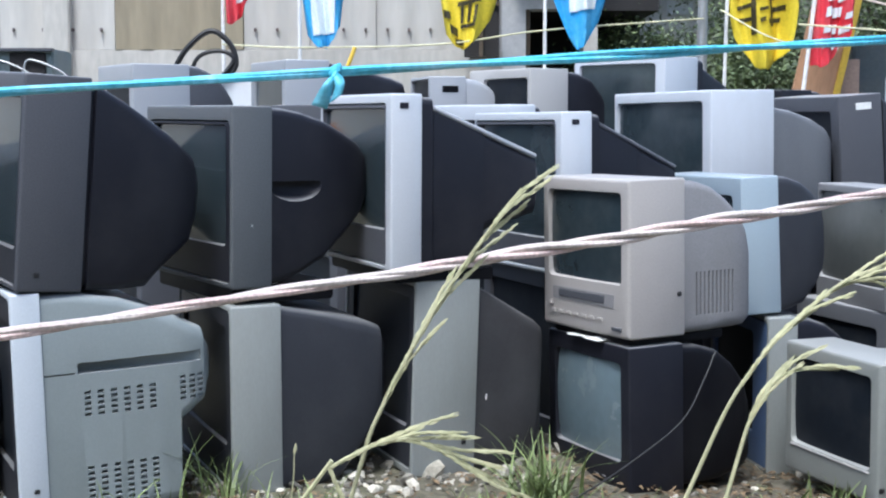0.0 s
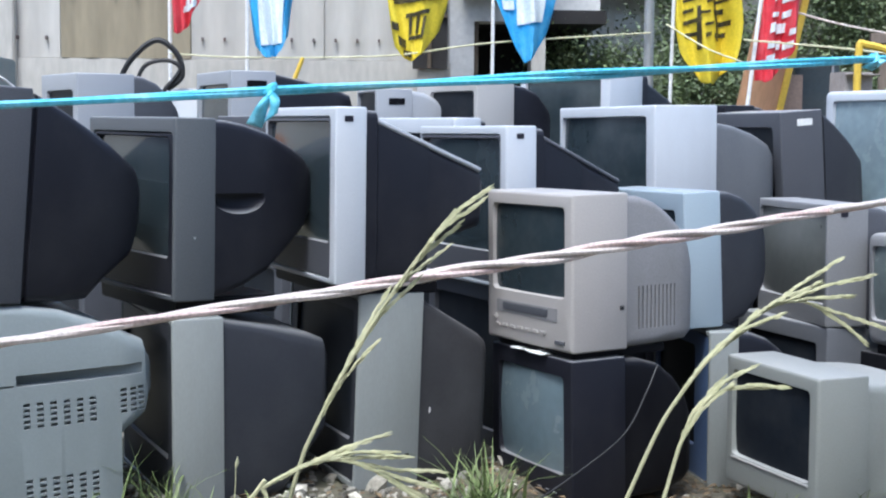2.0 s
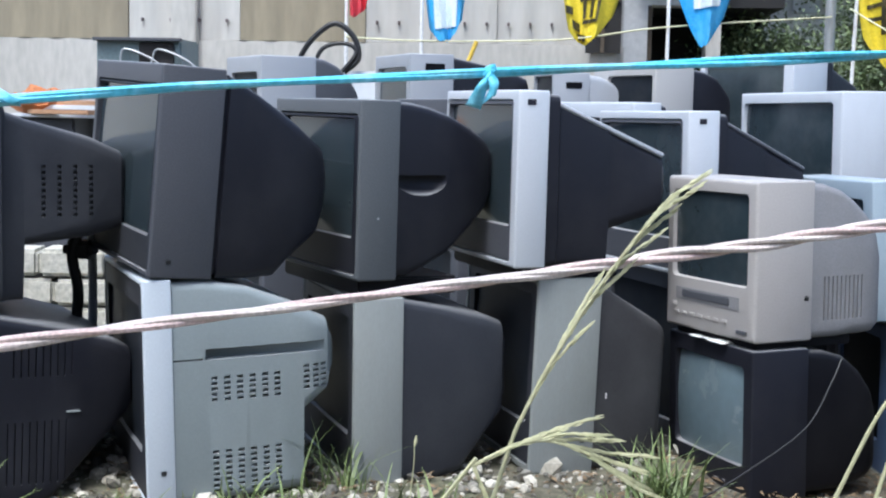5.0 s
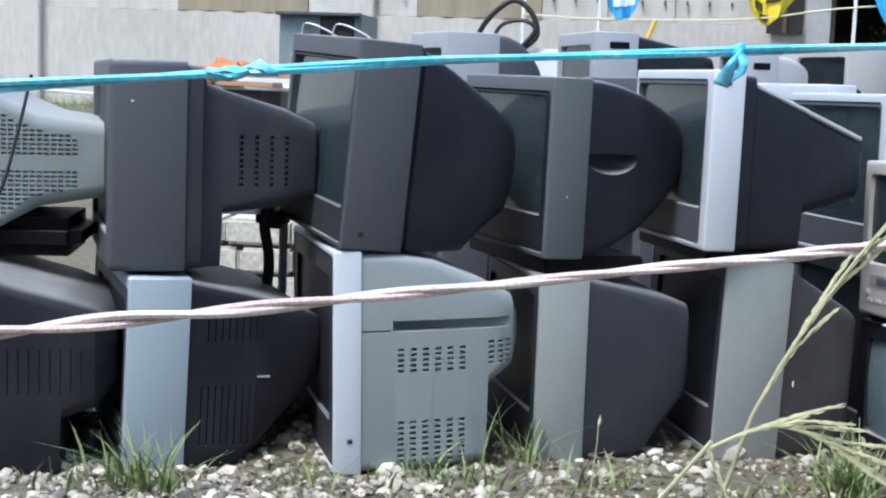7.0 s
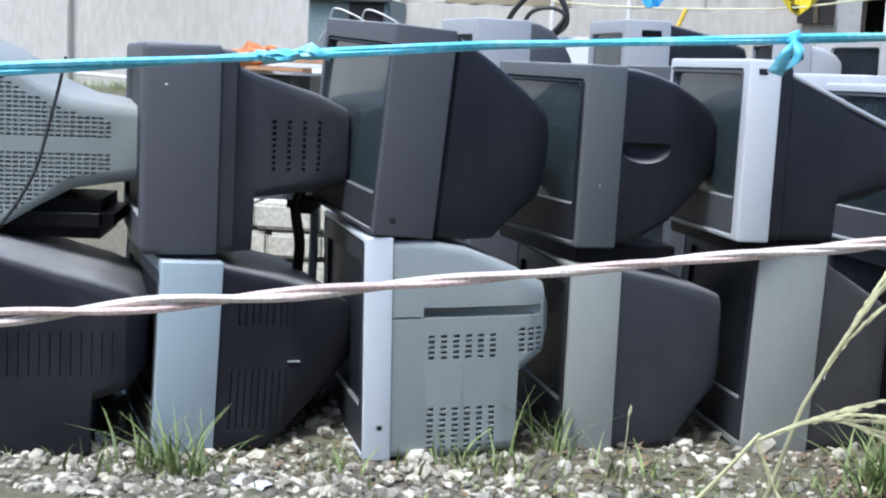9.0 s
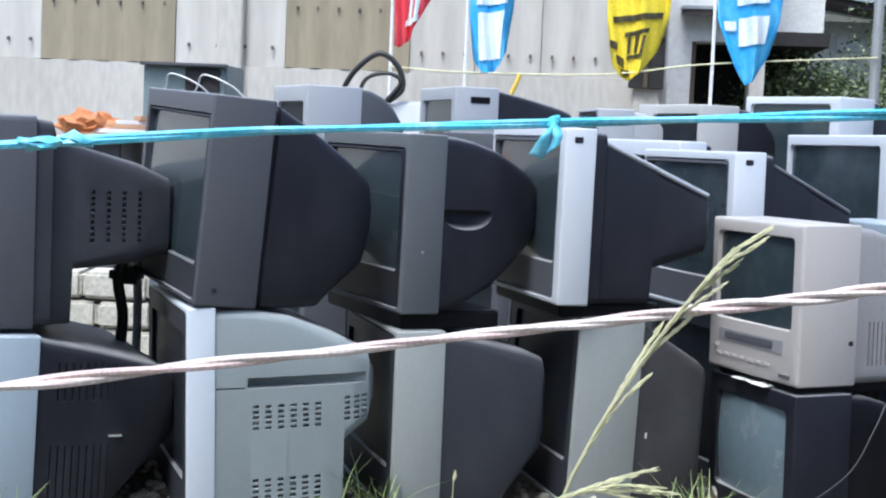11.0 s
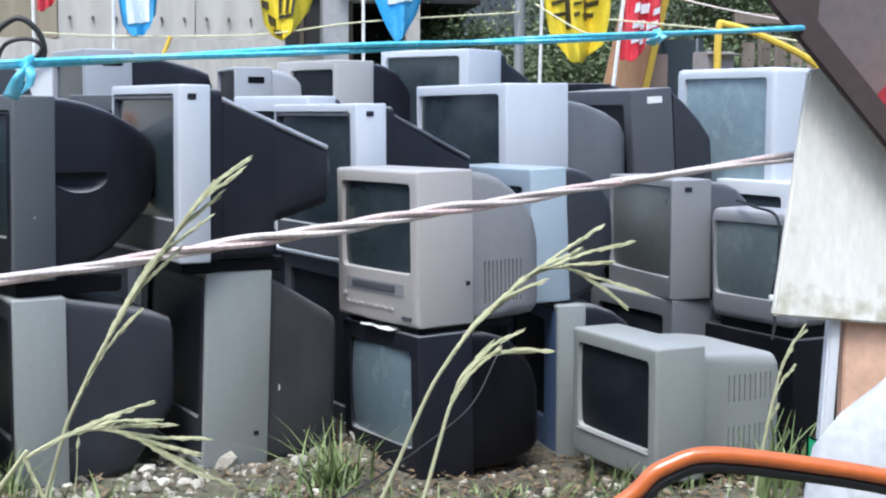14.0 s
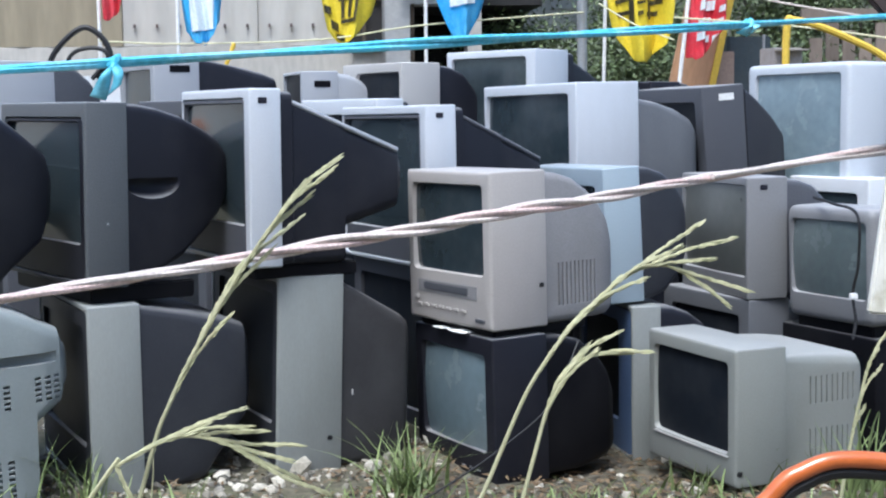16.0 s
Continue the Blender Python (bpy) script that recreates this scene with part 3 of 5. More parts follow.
for i in range(10):
    box(bm, -0.03, 0.02, 0.2 + i * 0.013, 0.2042 + i * 0.013, 0.065, 0.17)
cut(sh, bm)
scrap_paper = thing("paper_scrap", tv.matrix_basis @ pose(-0.19, 0.002, 0.001), "crumpled white paper wedged under a beige television", "paper")
bm = bmesh.new()
cols = []
for i in range(13):
    xx = -0.07 + 0.15 * i / 12
    cols.append([bm.verts.new((xx, yy, 0.006 + 0.006 * noise.noise((xx * 40, yy * 40, 2)))) for yy in (-0.008, -0.002, 0.008, 0.02)])
for p, q in zip(cols, cols[1:]):
    for j in range(3):
        bm.faces.new((p[j], q[j], q[j + 1], p[j + 1]))
sheet = part("sheet", bm, paper, scrap_paper, smooth=20)
sheet.modifiers.new("thick", "SOLIDIFY").thickness = 0.003
slot = part("cassette_slot", block(-0.33, -0.06, -0.0015, 0.01, 0.088, 0.124, 0.002), beige_dark, tv, "grey cassette slot panel")
part("flap", block(-0.3, -0.1, -0.004, 0.006, 0.098, 0.118, 0.002), slate, slot)
for i in range(7):
    xx = -0.335 + i * 0.034
    part("button", block(xx, xx + 0.022, -0.004, 0.008, 0.054, 0.062, 0.0015), beige, tv)
part("dial", block(-0.345, -0.325, -0.007, 0.008, 0.07, 0.084, 0.004), beige, tv)
part("maker_plate", block(-0.07, -0.03, -0.003, 0.008, 0.036, 0.046, 0.001), slate, tv)
crt_tv(0.445, 3.2, -0.03, -65.3, 0.392, 0.36, 0.153, 0.385, "black television with a pale screen under a beige one", ROUND, -1.2,
       bezel=charcoal, shell=black_plastic, glass=tube_pale, margin=(0.04, 0.04, 0.045, 0.08), knobs=3, crown=0.016)
tv, bz, sh = crt_tv(0.976, 3.02, 0.001, -71.9, 0.384, 0.322, 0.136, 0.38, "squat grey television with a flat dark screen on grass", CHEST, -0.5,
                    bezel=warm_grey, shell=warm_grey, glass=tube_dark, margin=(0.032, 0.034, 0.036, 0.076), fillet=0.009, screw=(0.004, 0.028))
bm = bmesh.new()
for r0 in (0.05, 0.175):
    for i in range(9):
        box(bm, -0.035, 0.02, 0.215 + i * 0.016, 0.2182 + i * 0.016, r0, r0 + 0.065)
cut(sh, bm)
part("trim_strip", block(-0.355, -0.03, -0.004, 0.008, 0.066, 0.071, 0.002), bone, tv)

# ---- televisions beside and behind ----
crt_tv(0.317, 3.65, 0.449, -66.3, 0.546, 0.44, 0.092, 0.4, "silver framed television with a sloping dark shell and small badge", SLOPE, -0.5,
       bezel=silver, shell=charcoal, glass=tube_green, badge=badge_dark, badge_y=0.032, ridge=slate, margin=(0.012, 0.035, 0.024, 0.014), inner=(slate, (0.01, 0.008, 0.012, 0.085)))
crt_tv(0.335, 3.68, -0.04, -66, 0.52, 0.489, 0.07, 0.38, "dark television bearing a silver one", SLOPE, bezel=slate, shell=charcoal)
crt_tv(0.78, 3.52, 0.362, -72.9, 0.465, 0.358, 0.107, 0.29, "pale blue television with a rounded dark shell", DOME, -2.7, bezel=pale_blue, shell=graphite, glass=tube_green)
crt_tv(0.845, 3.52, -0.06, -82, 0.45, 0.417, 0.08, 0.28, "television with a navy front and white frame", DOME, -0.5, bezel=putty, shell=charcoal, glass=tube_dark,
       margin=(0.012, 0.012, 0.014, 0.014), inner=(navy, (0.03, 0.1, 0.04, 0.08)))
crt_tv(1.207, 3.712, 0.34, -79, 0.419, 0.341, 0.123, 0.31, "grey television with a dusty olive screen", ROUND, -0.6, bezel=stone_grey, shell=slate, glass=tube_olive,
       badge=badge_dark, badge_y=0.04, margin=(0.014, 0.014, 0.024, 0.065), crown=0.016)
crt_tv(1.213, 3.712, -0.05, -71, 0.439, 0.39, 0.135, 0.34, "dark grey television under a grey one", CHEST, bezel=grey_plastic, shell=slate)
crt_tv(1.445, 3.405, 0.272, -69, 0.336, 0.336, 0.12, 0.3, "grey television with rounded frame and trailing cable", ROUND, -1.7, bezel=stone_grey, shell=slate, glass=tube_mist,
       foot=0.03, margin=(0.024, 0.024, 0.036, 0.07), fillet=0.02, crown=0.016)
crt_tv(1.455, 3.405, -0.06, -68.8, 0.4, 0.333, 0.14, 0.32, "black television in deep shade", CHEST, bezel=black_plastic, shell=black_plastic)
crt_tv(1.749, 4.224, 0.372, -66.2, 0.36, 0.275, 0.14, 0.32, "small white television behind grey ones", ROUND, bezel=white_plastic, shell=grey_plastic, glass=tube_green)
crt_tv(1.749, 4.224, -0.05, -66.2, 0.45, 0.422, 0.14, 0.36, "dark television bearing a small white one", DOME, bezel=slate, shell=charcoal)
crt_tv(1.73, 4.352, 0.5, -64.4, 0.479, 0.522, 0.177, 0.36, "large white television with a pale screen", DOME, bezel=milk, shell=milk, glass=tube_sky,
       margin=(0.045, 0.04, 0.036, 0.1), fillet=0.016)
crt_tv(1.736, 4.372, -0.05, -62, 0.5, 0.55, 0.165, 0.36, "dark television bearing a large white one", DOME, bezel=slate, shell=charcoal)
tv, bz, sh = crt_tv(1.277, 4.351, 0.458, -73.6, 0.443, 0.485, 0.155, 0.34, "dark grey television with a white paper label", HULL, nod=4.5, bezel=slate, shell=graphite, glass=tube_dark)
part("paper_label", block(-0.004, 0.001, 0.062, 0.118, 0.437, 0.459, 0.0005), paper, tv, "white paper label")
crt_tv(1.285, 4.36, -0.05, -73.6, 0.46, 0.508, 0.165, 0.34, "dark television bearing a labelled one", DOME, bezel=slate, shell=charcoal)
crt_tv(0.8, 4.087, 0.499, -65, 0.535, 0.457, 0.232, 0.52, "silver television with a grey shell and flat screen", TUB, -1.0, bezel=silver, shell=grey_plastic, glass=tube_green,
       margin=(0.02, 0.045, 0.034, 0.09))
crt_tv(0.81, 4.095, -0.05, -65, 0.51, 0.549, 0.185, 0.45, "dark television bearing a silver one", DOME, bezel=slate, shell=charcoal)
for x, y, top, phi, w, bd, dep, prof, bez, she, gl, lab, mar in (
        (0.80, 4.99, 1.10, -46, 0.43, 0.2, 0.62, SLOPE, silver, charcoal, tube_green, "silver television with a long dark shell, back row", (0.03, 0.045, 0.028, 0.09)),
        (0.315, 4.99, 1.055, -58, 0.40, 0.17, 0.42, ROUND, bone, charcoal, tube_dark, "bone coloured television with a dark shell, back row", (0.1, 0.02, 0.036, 0.09)),
        (-0.05, 5.12, 1.03, -75, 0.3, 0.14, 0.34, ROUND, mid_grey, mid_grey, tube_dark, "grey television with side vents, back row", (0.02, 0.02, 0.014, 0.09)),
        (-0.569, 4.99, 1.086, -65, 0.42, 0.17, 0.5, WEDGE, mid_grey, charcoal, tube_green, "grey television with a long black shell, back row", (0.04, 0.04, 0.05, 0.09)),
        (-1.076, 4.80, 1.064, -57, 0.36, 0.21, 0.42, DOME, mid_grey, slate, tube_dark, "grey television with a deep frame, back row", (0.06, 0.04, 0.06, 0.09)),
        (0.20, 4.2, 0.915, -58, 0.45, 0.1, 0.36, SLOPE, silver, charcoal, tube_dark, "silver television low between others", (0.04, 0.04, 0.05, 0.09)),
        (-0.33, 4.1, 0.915, -58, 0.42, 0.12, 0.36, DOME, slate, charcoal, tube_dark, "slate television low between others", (0.04, 0.04, 0.05, 0.09)),
        (1.25, 5.1, 0.98, -60, 0.45, 0.15, 0.4, DOME, charcoal, charcoal, tube_dark, "charcoal television in the back row", (0.04, 0.04, 0.05, 0.09))):
    gz = min(ground_z(x, y), ground_z(x - 0.3, y + 0.4), ground_z(x + 0.3, y + 0.2))
    half = gz + (top - gz) * 0.55
    up, bz, sh = crt_tv(x, y, half, phi, w, top - half, bd, dep, lab, prof, bezel=bez, shell=she, glass=gl, margin=mar)
    if bez is mid_grey and x > -0.8:
        part("side_slot", block(-0.004, 0.002, bd * 0.35, bd * 0.8, (top - half) - 0.06, (top - half) - 0.035, 0.002), black_plastic, up)
    crt_tv(x + 0.01, y + 0.02, gz, phi, w * 1.05, half - gz, bd, dep * 0.9, "dark television at the bottom of a stack", DOME, bezel=slate, shell=charcoal)

# far left, backs turned
BELL = ((0, 0.01, 0.0, 0.98), (0.12, 0.02, 0.02, 0.95), (0.28, 0.035, 0.06, 0.87), (0.45, 0.05, 0.16, 0.77), (0.62, 0.07, 0.25, 0.71), (0.96, 0.12, 0.3, 0.67), (1.0, 0.16, 0.33, 0.63))
tv, bz, sh = crt_tv(-1.98, 2.72, 0.44, -72, 0.5, 0.47, 0.12, 0.56, "light grey monitor with meshed vents and a black foot", BELL, bezel=ash, shell=ash)
bm = bmesh.new()
for i in range(20):
    yy = 0.17 + i * 0.0155
    share = (yy - 0.12) / 0.44
    sx = -0.5 * side_at(BELL, share)
    under = 0.47 * side_at([(p[0], p[2]) for p in BELL], share) + 0.03
    over = 0.47 * side_at([(p[0], p[3]) for p in BELL], share) - 0.04
    for j in range(33):
        zz = 0.05 + j * 0.0105
        if under < zz < over - 0.004 and not 0.205 < zz < 0.235:
            box(bm, sx - 0.012, sx + 0.012, yy, yy + 0.0115, zz, zz + 0.0052)
cut(sh, bm)
part("swivel_foot", block(-0.4, -0.06, 0.2, 0.48, 0.0, 0.09, 0.03), black_plastic, tv, "black swivel foot")
tv, bz, sh = crt_tv(-1.84, 2.54, -0.03, -70, 0.517, 0.494, 0.094, 0.508, "black television with faint side vents on gravel", ((0, 0.01, 0.0, 0.98), (0.2, 0.012, 0.0, 0.96), (0.55, 0.03, 0.0, 0.88), (0.74, 0.04, 0.01, 0.84), (0.75, 0.04, 0.28, 0.835), (0.92, 0.06, 0.33, 0.78), (1.0, 0.14, 0.4, 0.7)),
                    bezel=charcoal, shell=charcoal)
bm = bmesh.new()
for i in range(12):
    box(bm, -0.03, 0.02, 0.2 + i * 0.022, 0.2022 + i * 0.022, 0.2, 0.3)
cut(sh, bm)

# ---- wall and far side ----
WALL_Y = 10.5


def wall():
    w = tagged(new("wall_north"), "long shed wall of concrete base and weathered sheets", "wall", kind="structure")
    part("base", block(-14, 0.45, WALL_Y - 0.03, WALL_Y + 0.25, 0.3, 1.4, 0.01), concrete, w, "stained concrete base")
    part("core", block(-14, 0.45, WALL_Y + 0.16, WALL_Y + 0.25, 1.4, 4.2, 0.01), concrete, w)
    # sheets with shallow corrugation, each its own piece
    tans = ((-4.43, -3.35), (-2.47, -1.5))
    edges = [-14, -12.6, -11.2, -9.8, -8.4, -7, -5.7, -4.43, -3.35, -2.9, -2.47, -1.5, -1.0, -0.5, 0.15]
    for a, b in zip(edges, edges[1:]):
        tan = any(abs(a - t[0]) < 0.01 for t in tans)
        bm = bmesh.new()
        n = max(6, int((b - a) / 0.04))
        rows = []
        low = 1.403
        for i in range(n + 1):
            xx = a + (b - a - 0.006) * i / n
            yy = WALL_Y - 0.012 + 0.012 * math.sin(xx * 26) - (0.01 if tan else 0)
            rows.append((bm.verts.new((xx, yy, low)), bm.verts.new((xx, yy, 4.2)), bm.verts.new((xx, yy + 0.02, low)), bm.verts.new((xx, yy + 0.02, 4.2))))
        for p, q in zip(rows, rows[1:]):
            bm.faces.new((p[0], q[0], q[1], p[1]))
            bm.faces.new((p[2], p[3], q[3], q[2]))
            bm.faces.new((p[0], p[2], q[2], q[0]))
            bm.faces.new((p[1], q[1], q[3], p[3]))
        bm.faces.new((rows[0][0], rows[0][1], rows[0][3], rows[0][2]))
        bm.faces.new((rows[-1][0], rows[-1][2], rows[-1][3], rows[-1][1]))
        sheet = part("sheet", bm, sheet_tan if tan else sheet_white, w, "tan weathered sheet" if tan else "")
        k = max(2, int((b - a) / 0.16))
        row = 1.86 if tan else 1.55
        for i in range(k):
            xx = a + (b - a) * (i + 0.5) / k
            part("bolt", block(xx - 0.009, xx + 0.009, WALL_Y - 0.045, WALL_Y - 0.01, row - 0.014, row + 0.014, 0.003), rust_brown, sheet, smooth=0)
    for xx in (-5.7, -2.9, 0.3):
        part("post", block(xx - 0.1, xx + 0.1, WALL_Y - 0.1, WALL_Y, 0.4, 4.2, 0.01), concrete, w)
    return w


wall()
# shed beyond the wall's end, with a dark window, an opening and eaves
eave_mat = material("dark_eave_wood", (0.05, 0.042, 0.04), 0.8, stain=(0.12, 0.1, 0.09), stain_amount=0.4)
shed = thing("shed", pose(0, 0, 0), "grey concrete shed with dark openings under an eave", "building")
part("wall", block(0.45, 0.71, 11.9, 12.2, 0.4, 4.2), plaster, shed)
part("lintel", block(0.71, 1.2, 11.9, 12.2, 1.82, 4.2), plaster, shed)
part("column", block(1.2, 1.32, 11.84, 12.2, 0.4, 4.2), concrete, shed, "grey concrete column")
part("jamb", block(0.71, 0.75, 11.93, 12.0, 0.4, 1.819), bark, shed)
part("interior", block(0.5, 1.9, 13.4, 13.6, 0.3, 1.95), dark_void, shed)
part("side_wall", block(0.45, 0.6, 12.21, 13.39, 0.3, 4.2), concrete, shed)
part("ceiling_slab", block(0.61, 1.9, 12.21, 13.39, 1.83, 1.95), dark_void, shed)
part("eave", block(0.6, 1.19, 11.7, 11.9, 2.07, 2.1), steel, shed, "thin metal eave")
part("eave_board", block(0.6, 1.19, 11.71, 11.75, 2.02, 2.068), eave_mat, shed)
part("upper_wall", block(1.33, 1.9, 12.6, 12.8, 1.86, 4.2), plaster, shed)
win = part("window", block(0.16, 0.42, WALL_Y - 0.14, WALL_Y - 0.11, 1.34, 2.3), dark_void, shed, "dark window in a wooden frame")
part("frame", block(0.27, 0.3, WALL_Y - 0.17, WALL_Y - 0.14, 1.34, 2.3), bark, win)
part("frame", block(0.16, 0.42, WALL_Y - 0.17, WALL_Y - 0.142, 1.72, 1.75), bark, win)
house = thing("house", pose(0, 0, 0), "pale plastered house with a dark sloping eave behind bushes", "house")
part("wall", block(1.62, 3.3, 14.6, 14.9, 0.4, 2.28), plaster, house)
part("roof", plate([(1.5, 2.5), (2.1, 2.46), (3.4, 2.3), (3.4, 2.62), (1.5, 2.7)], 13.9, 1.4), steel, house, "grey sheet roof")
part("eave", plate([(1.5, 2.44), (2.1, 2.4), (3.4, 2.2), (3.4, 2.29), (2.1, 2.455), (1.5, 2.495)], 13.95, 0.6), eave_mat, house, "dark wooden eave")
part("window", block(2.35, 2.62, 14.56, 14.59, 1.98, 2.12), white_plastic, house, "small white shutter")
tagged(part("wall_east", block(1.5, 16, 16.0, 16.3, 0.3, 3.2), material("far_wall_plaster", (0.14, 0.14, 0.12), 0.9, stain=(0.06, 0.075, 0.045), stain_amount=0.6, stain_scale=0.8, grain=8)), "far dull wall behind bushes", "wall", kind="structure")


# ---- bushes and trees ----
def bush(x, y, z, rx, ry, rz, count, seed, label, trunk=0.5):
    rnd = random.Random(seed)
    t = thing("bush", pose(x, y, z), label, "bush")
    bm = bmesh.new()
    tips = []
    for i in range(9):
        a = rnd.uniform(0, 6.28)
        tip = (math.cos(a) * rx * rnd.uniform(0.3, 0.75), math.sin(a) * ry * rnd.uniform(0.3, 0.75), trunk + rz * rnd.uniform(0.5, 1.5))
        tips.append(Vector(tip))
        tube_path(bm, spline([(0.05 * math.cos(a), 0.05 * math.sin(a), -0.1), (tip[0] * 0.3, tip[1] * 0.3, tip[2] * 0.55), tip], 4), [0.035 - 0.003 * j for j in range(9)], 5)
    part("trunk", bm, bark, t)
    bm = bmesh.new()
    clumps = [(rnd.gauss(0, 0.42) * rx, rnd.gauss(0, 0.42) * ry, trunk + rz + rnd.gauss(0, 0.42) * rz, rnd.uniform(0.07, 0.19)) for _ in range(40)]
    clumps += [(*p, 0.2) for p in tips]
    for _ in range(int(count * 2.6)):
        cx, cy, cz, cr = rnd.choice(clumps)
        p = Vector((cx + rnd.gauss(0, cr), cy + rnd.gauss(0, cr), cz + rnd.gauss(0, cr)))
        d = Vector((rnd.gauss(0, 1), rnd.gauss(0, 1), rnd.gauss(0, 0.7))).normalized()
        s = d.cross(Vector((rnd.gauss(0, 1), rnd.gauss(0, 1), 1))).normalized()
        k = rnd.uniform(0.012, 0.034)
        vs = [bm.verts.new(p + q) for q in (-d * k, s * k * 0.42, d * k, -s * k * 0.42)]
        bm.faces.new(vs)
    part("crown", bm, leaf_mat, t, smooth=0)
    return t


for i, (x, y, z, rx, ry, rz, c) in enumerate(((1.8, 12.8, 0.62, 0.5, 0.45, 0.42, 5000), (2.9, 13.2, 0.62, 0.8, 0.6, 0.62, 5000), (2.5, 11.2, 0.6, 0.5, 0.4, 0.25, 2500),
                                              (3.9, 11.6, 0.6, 0.8, 0.6, 0.9, 6000), (4.9, 12.5, 0.6, 0.9, 0.7, 1.1, 5000), (3.3, 9.6, 0.55, 0.4, 0.4, 0.22, 1800))):
    bush(x, y, z, rx, ry, rz, c, 11 + i, "dense green bush behind the yard", 0.3)


# ---- flags, poles and lines ----
def flag(x, y, z_low, width, mat, label, seed, lean=0.0, tip=0.4, rise=0.5, slim=0.6, prints=(), ink=None, post=True, furl=0.05):
    """A banner whose lower edge sags to a point at the share tip of its width; prints are (u0, u1, height0, height1, slant)."""
    rnd = random.Random(seed)
    gz = ground_z(x, y)
    t = thing("banner_flag", pose(x, y, gz, 0, lean, 0), label, "flag", "banner flags")
    if post:
        part("pole", tube_path(bmesh.new(), [(0, 0, -0.05), (0, 0, 1.5), (0, 0, 3.4)], 0.012, 8), white_pole, t)
    ph = rnd.uniform(0, 6)
    top = 3.3 - gz

    def spot(u, zz, off=0.0):
        k = slim + (1 - slim) * math.sqrt(max(0.0, min(1.0, (zz + gz - z_low) / 0.4)))
        mid = tip + (0.5 - tip) * k
        xx = 0.015 + width * (mid + (u - 0.5) * k) + 0.025 * math.sin(zz * 5 + ph) * u
        return (xx, furl * math.sin(u * 10 + ph + zz * 3) * (0.3 + u) + 0.02 * math.sin(u * 23 + zz * 9) - off, zz)

    def low(u):
        return z_low - gz + rise * width * abs(u - tip) ** 2.4 * 2.6 + 0.006 * math.sin(u * 20 + ph)

    bm = bmesh.new()
    nx, nz = 18, 44
    g = [[bm.verts.new(spot(i / nx, low(i / nx) + (top - low(i / nx)) * (j / nz) ** 1.6)) for j in range(nz + 1)] for i in range(nx + 1)]
    for i in range(nx):
        for j in range(nz):
            bm.faces.new((g[i][j], g[i + 1][j], g[i + 1][j + 1], g[i][j + 1]))
    cl = part("cloth", bm, mat, t, smooth=80)
    cl.modifiers.new("thick", "SOLIDIFY").thickness = 0.002
    for u0, u1, h0, h1, slant in prints:
        bm = bmesh.new()
        n, m = max(2, int((u1 - u0) * nx * 2)), max(2, int((h1 - h0) * 50))
        q = []
        for i in range(n + 1):
            q.append([])
            for j in range(m + 1):
                u = u0 + (u1 - u0) * i / n
                h = h0 + (h1 - h0) * j / m + slant * (u - u0)
                q[-1].append(bm.verts.new(spot(u, max(z_low - gz + h, low(u) + 0.006), 0.013)))
        for i in range(n):
            for j in range(m):
                bm.faces.new((q[i][j], q[i + 1][j], q[i + 1][j + 1], q[i][j + 1]))
        part("print", bm, ink, t, smooth=80)
    return t


def bars(u0, u1, h0, rows, step, thick, slant, seed):
    """Rows of short printed bars."""
    rnd = random.Random(seed)
    out = []
    for r in range(rows):
        u = u0
        while u < u1 - 0.05:
            w = rnd.uniform(0.12, 0.3)
            out.append((u, min(u + w, u1), h0 + r * step, h0 + r * step + thick * rnd.uniform(0.6, 1.3), slant + rnd.uniform(-0.05, 0.05)))
            u += w + rnd.uniform(0.05, 0.1)
    return out


flag(-1.425, 9.0, 1.49, 0.24, flag_red, "red printed banner flag on a white pole", 1, tip=0.12, rise=0.8, slim=0.75,
     prints=[(0.35, 0.75, 0.13, 0.17, 0.1), (0.4, 0.5, 0.17, 0.34, 0.1), (0.6, 0.72, 0.18, 0.32, 0.1), (0.35, 0.78, 0.36, 0.4, 0.1), (0.35, 0.78, 0.5, 0.56, 0.1)], ink=print_white)
flag(-0.93, 9.0, 1.335, 0.3, flag_blue, "blue banner flag with a white panel, on a white pole", 2, tip=0.45, rise=0.75, slim=0.5,
     prints=[(0.2, 0.84, 0.08, 0.39, 0.03), (0.15, 0.88, 0.44, 0.52, 0.02), (0.3, 0.8, 0.6, 0.9, 0.02)], ink=print_white)
flag(-0.04, 9.0, 1.33, 0.38, flag_yellow, "yellow and black banner flag hung from a high cord", 3, tip=0.42, rise=0.7, slim=0.42, post=False,
     prints=[(0.3, 0.72, 0.27, 0.3, 0.08), (0.36, 0.42, 0.16, 0.28, 0.1), (0.5, 0.56, 0.17, 0.29, 0.1), (0.62, 0.68, 0.15, 0.28, 0.1), (0.36, 0.68, 0.13, 0.155, 0.05),
             (0.02, 0.16, 0.2, 0.25, -0.1), (0.12, 0.3, 0.1, 0.16, -0.15), (0.22, 0.46, 0.03, 0.07, -0.05), (0.1, 0.9, 0.36, 0.4, 0.05)], ink=print_black)
flag(0.66, 9.0, 1.325, 0.38, flag_blue, "blue banner flag twisted to a point on a white pole", 4, tip=0.58, rise=1.5, slim=0.3,
     prints=[(0.34, 0.82, 0.24, 0.42, 0.05), (0.1, 0.3, 0.34, 0.4, 0.0), (0.3, 0.8, 0.5, 0.62, 0.05)], ink=print_white)
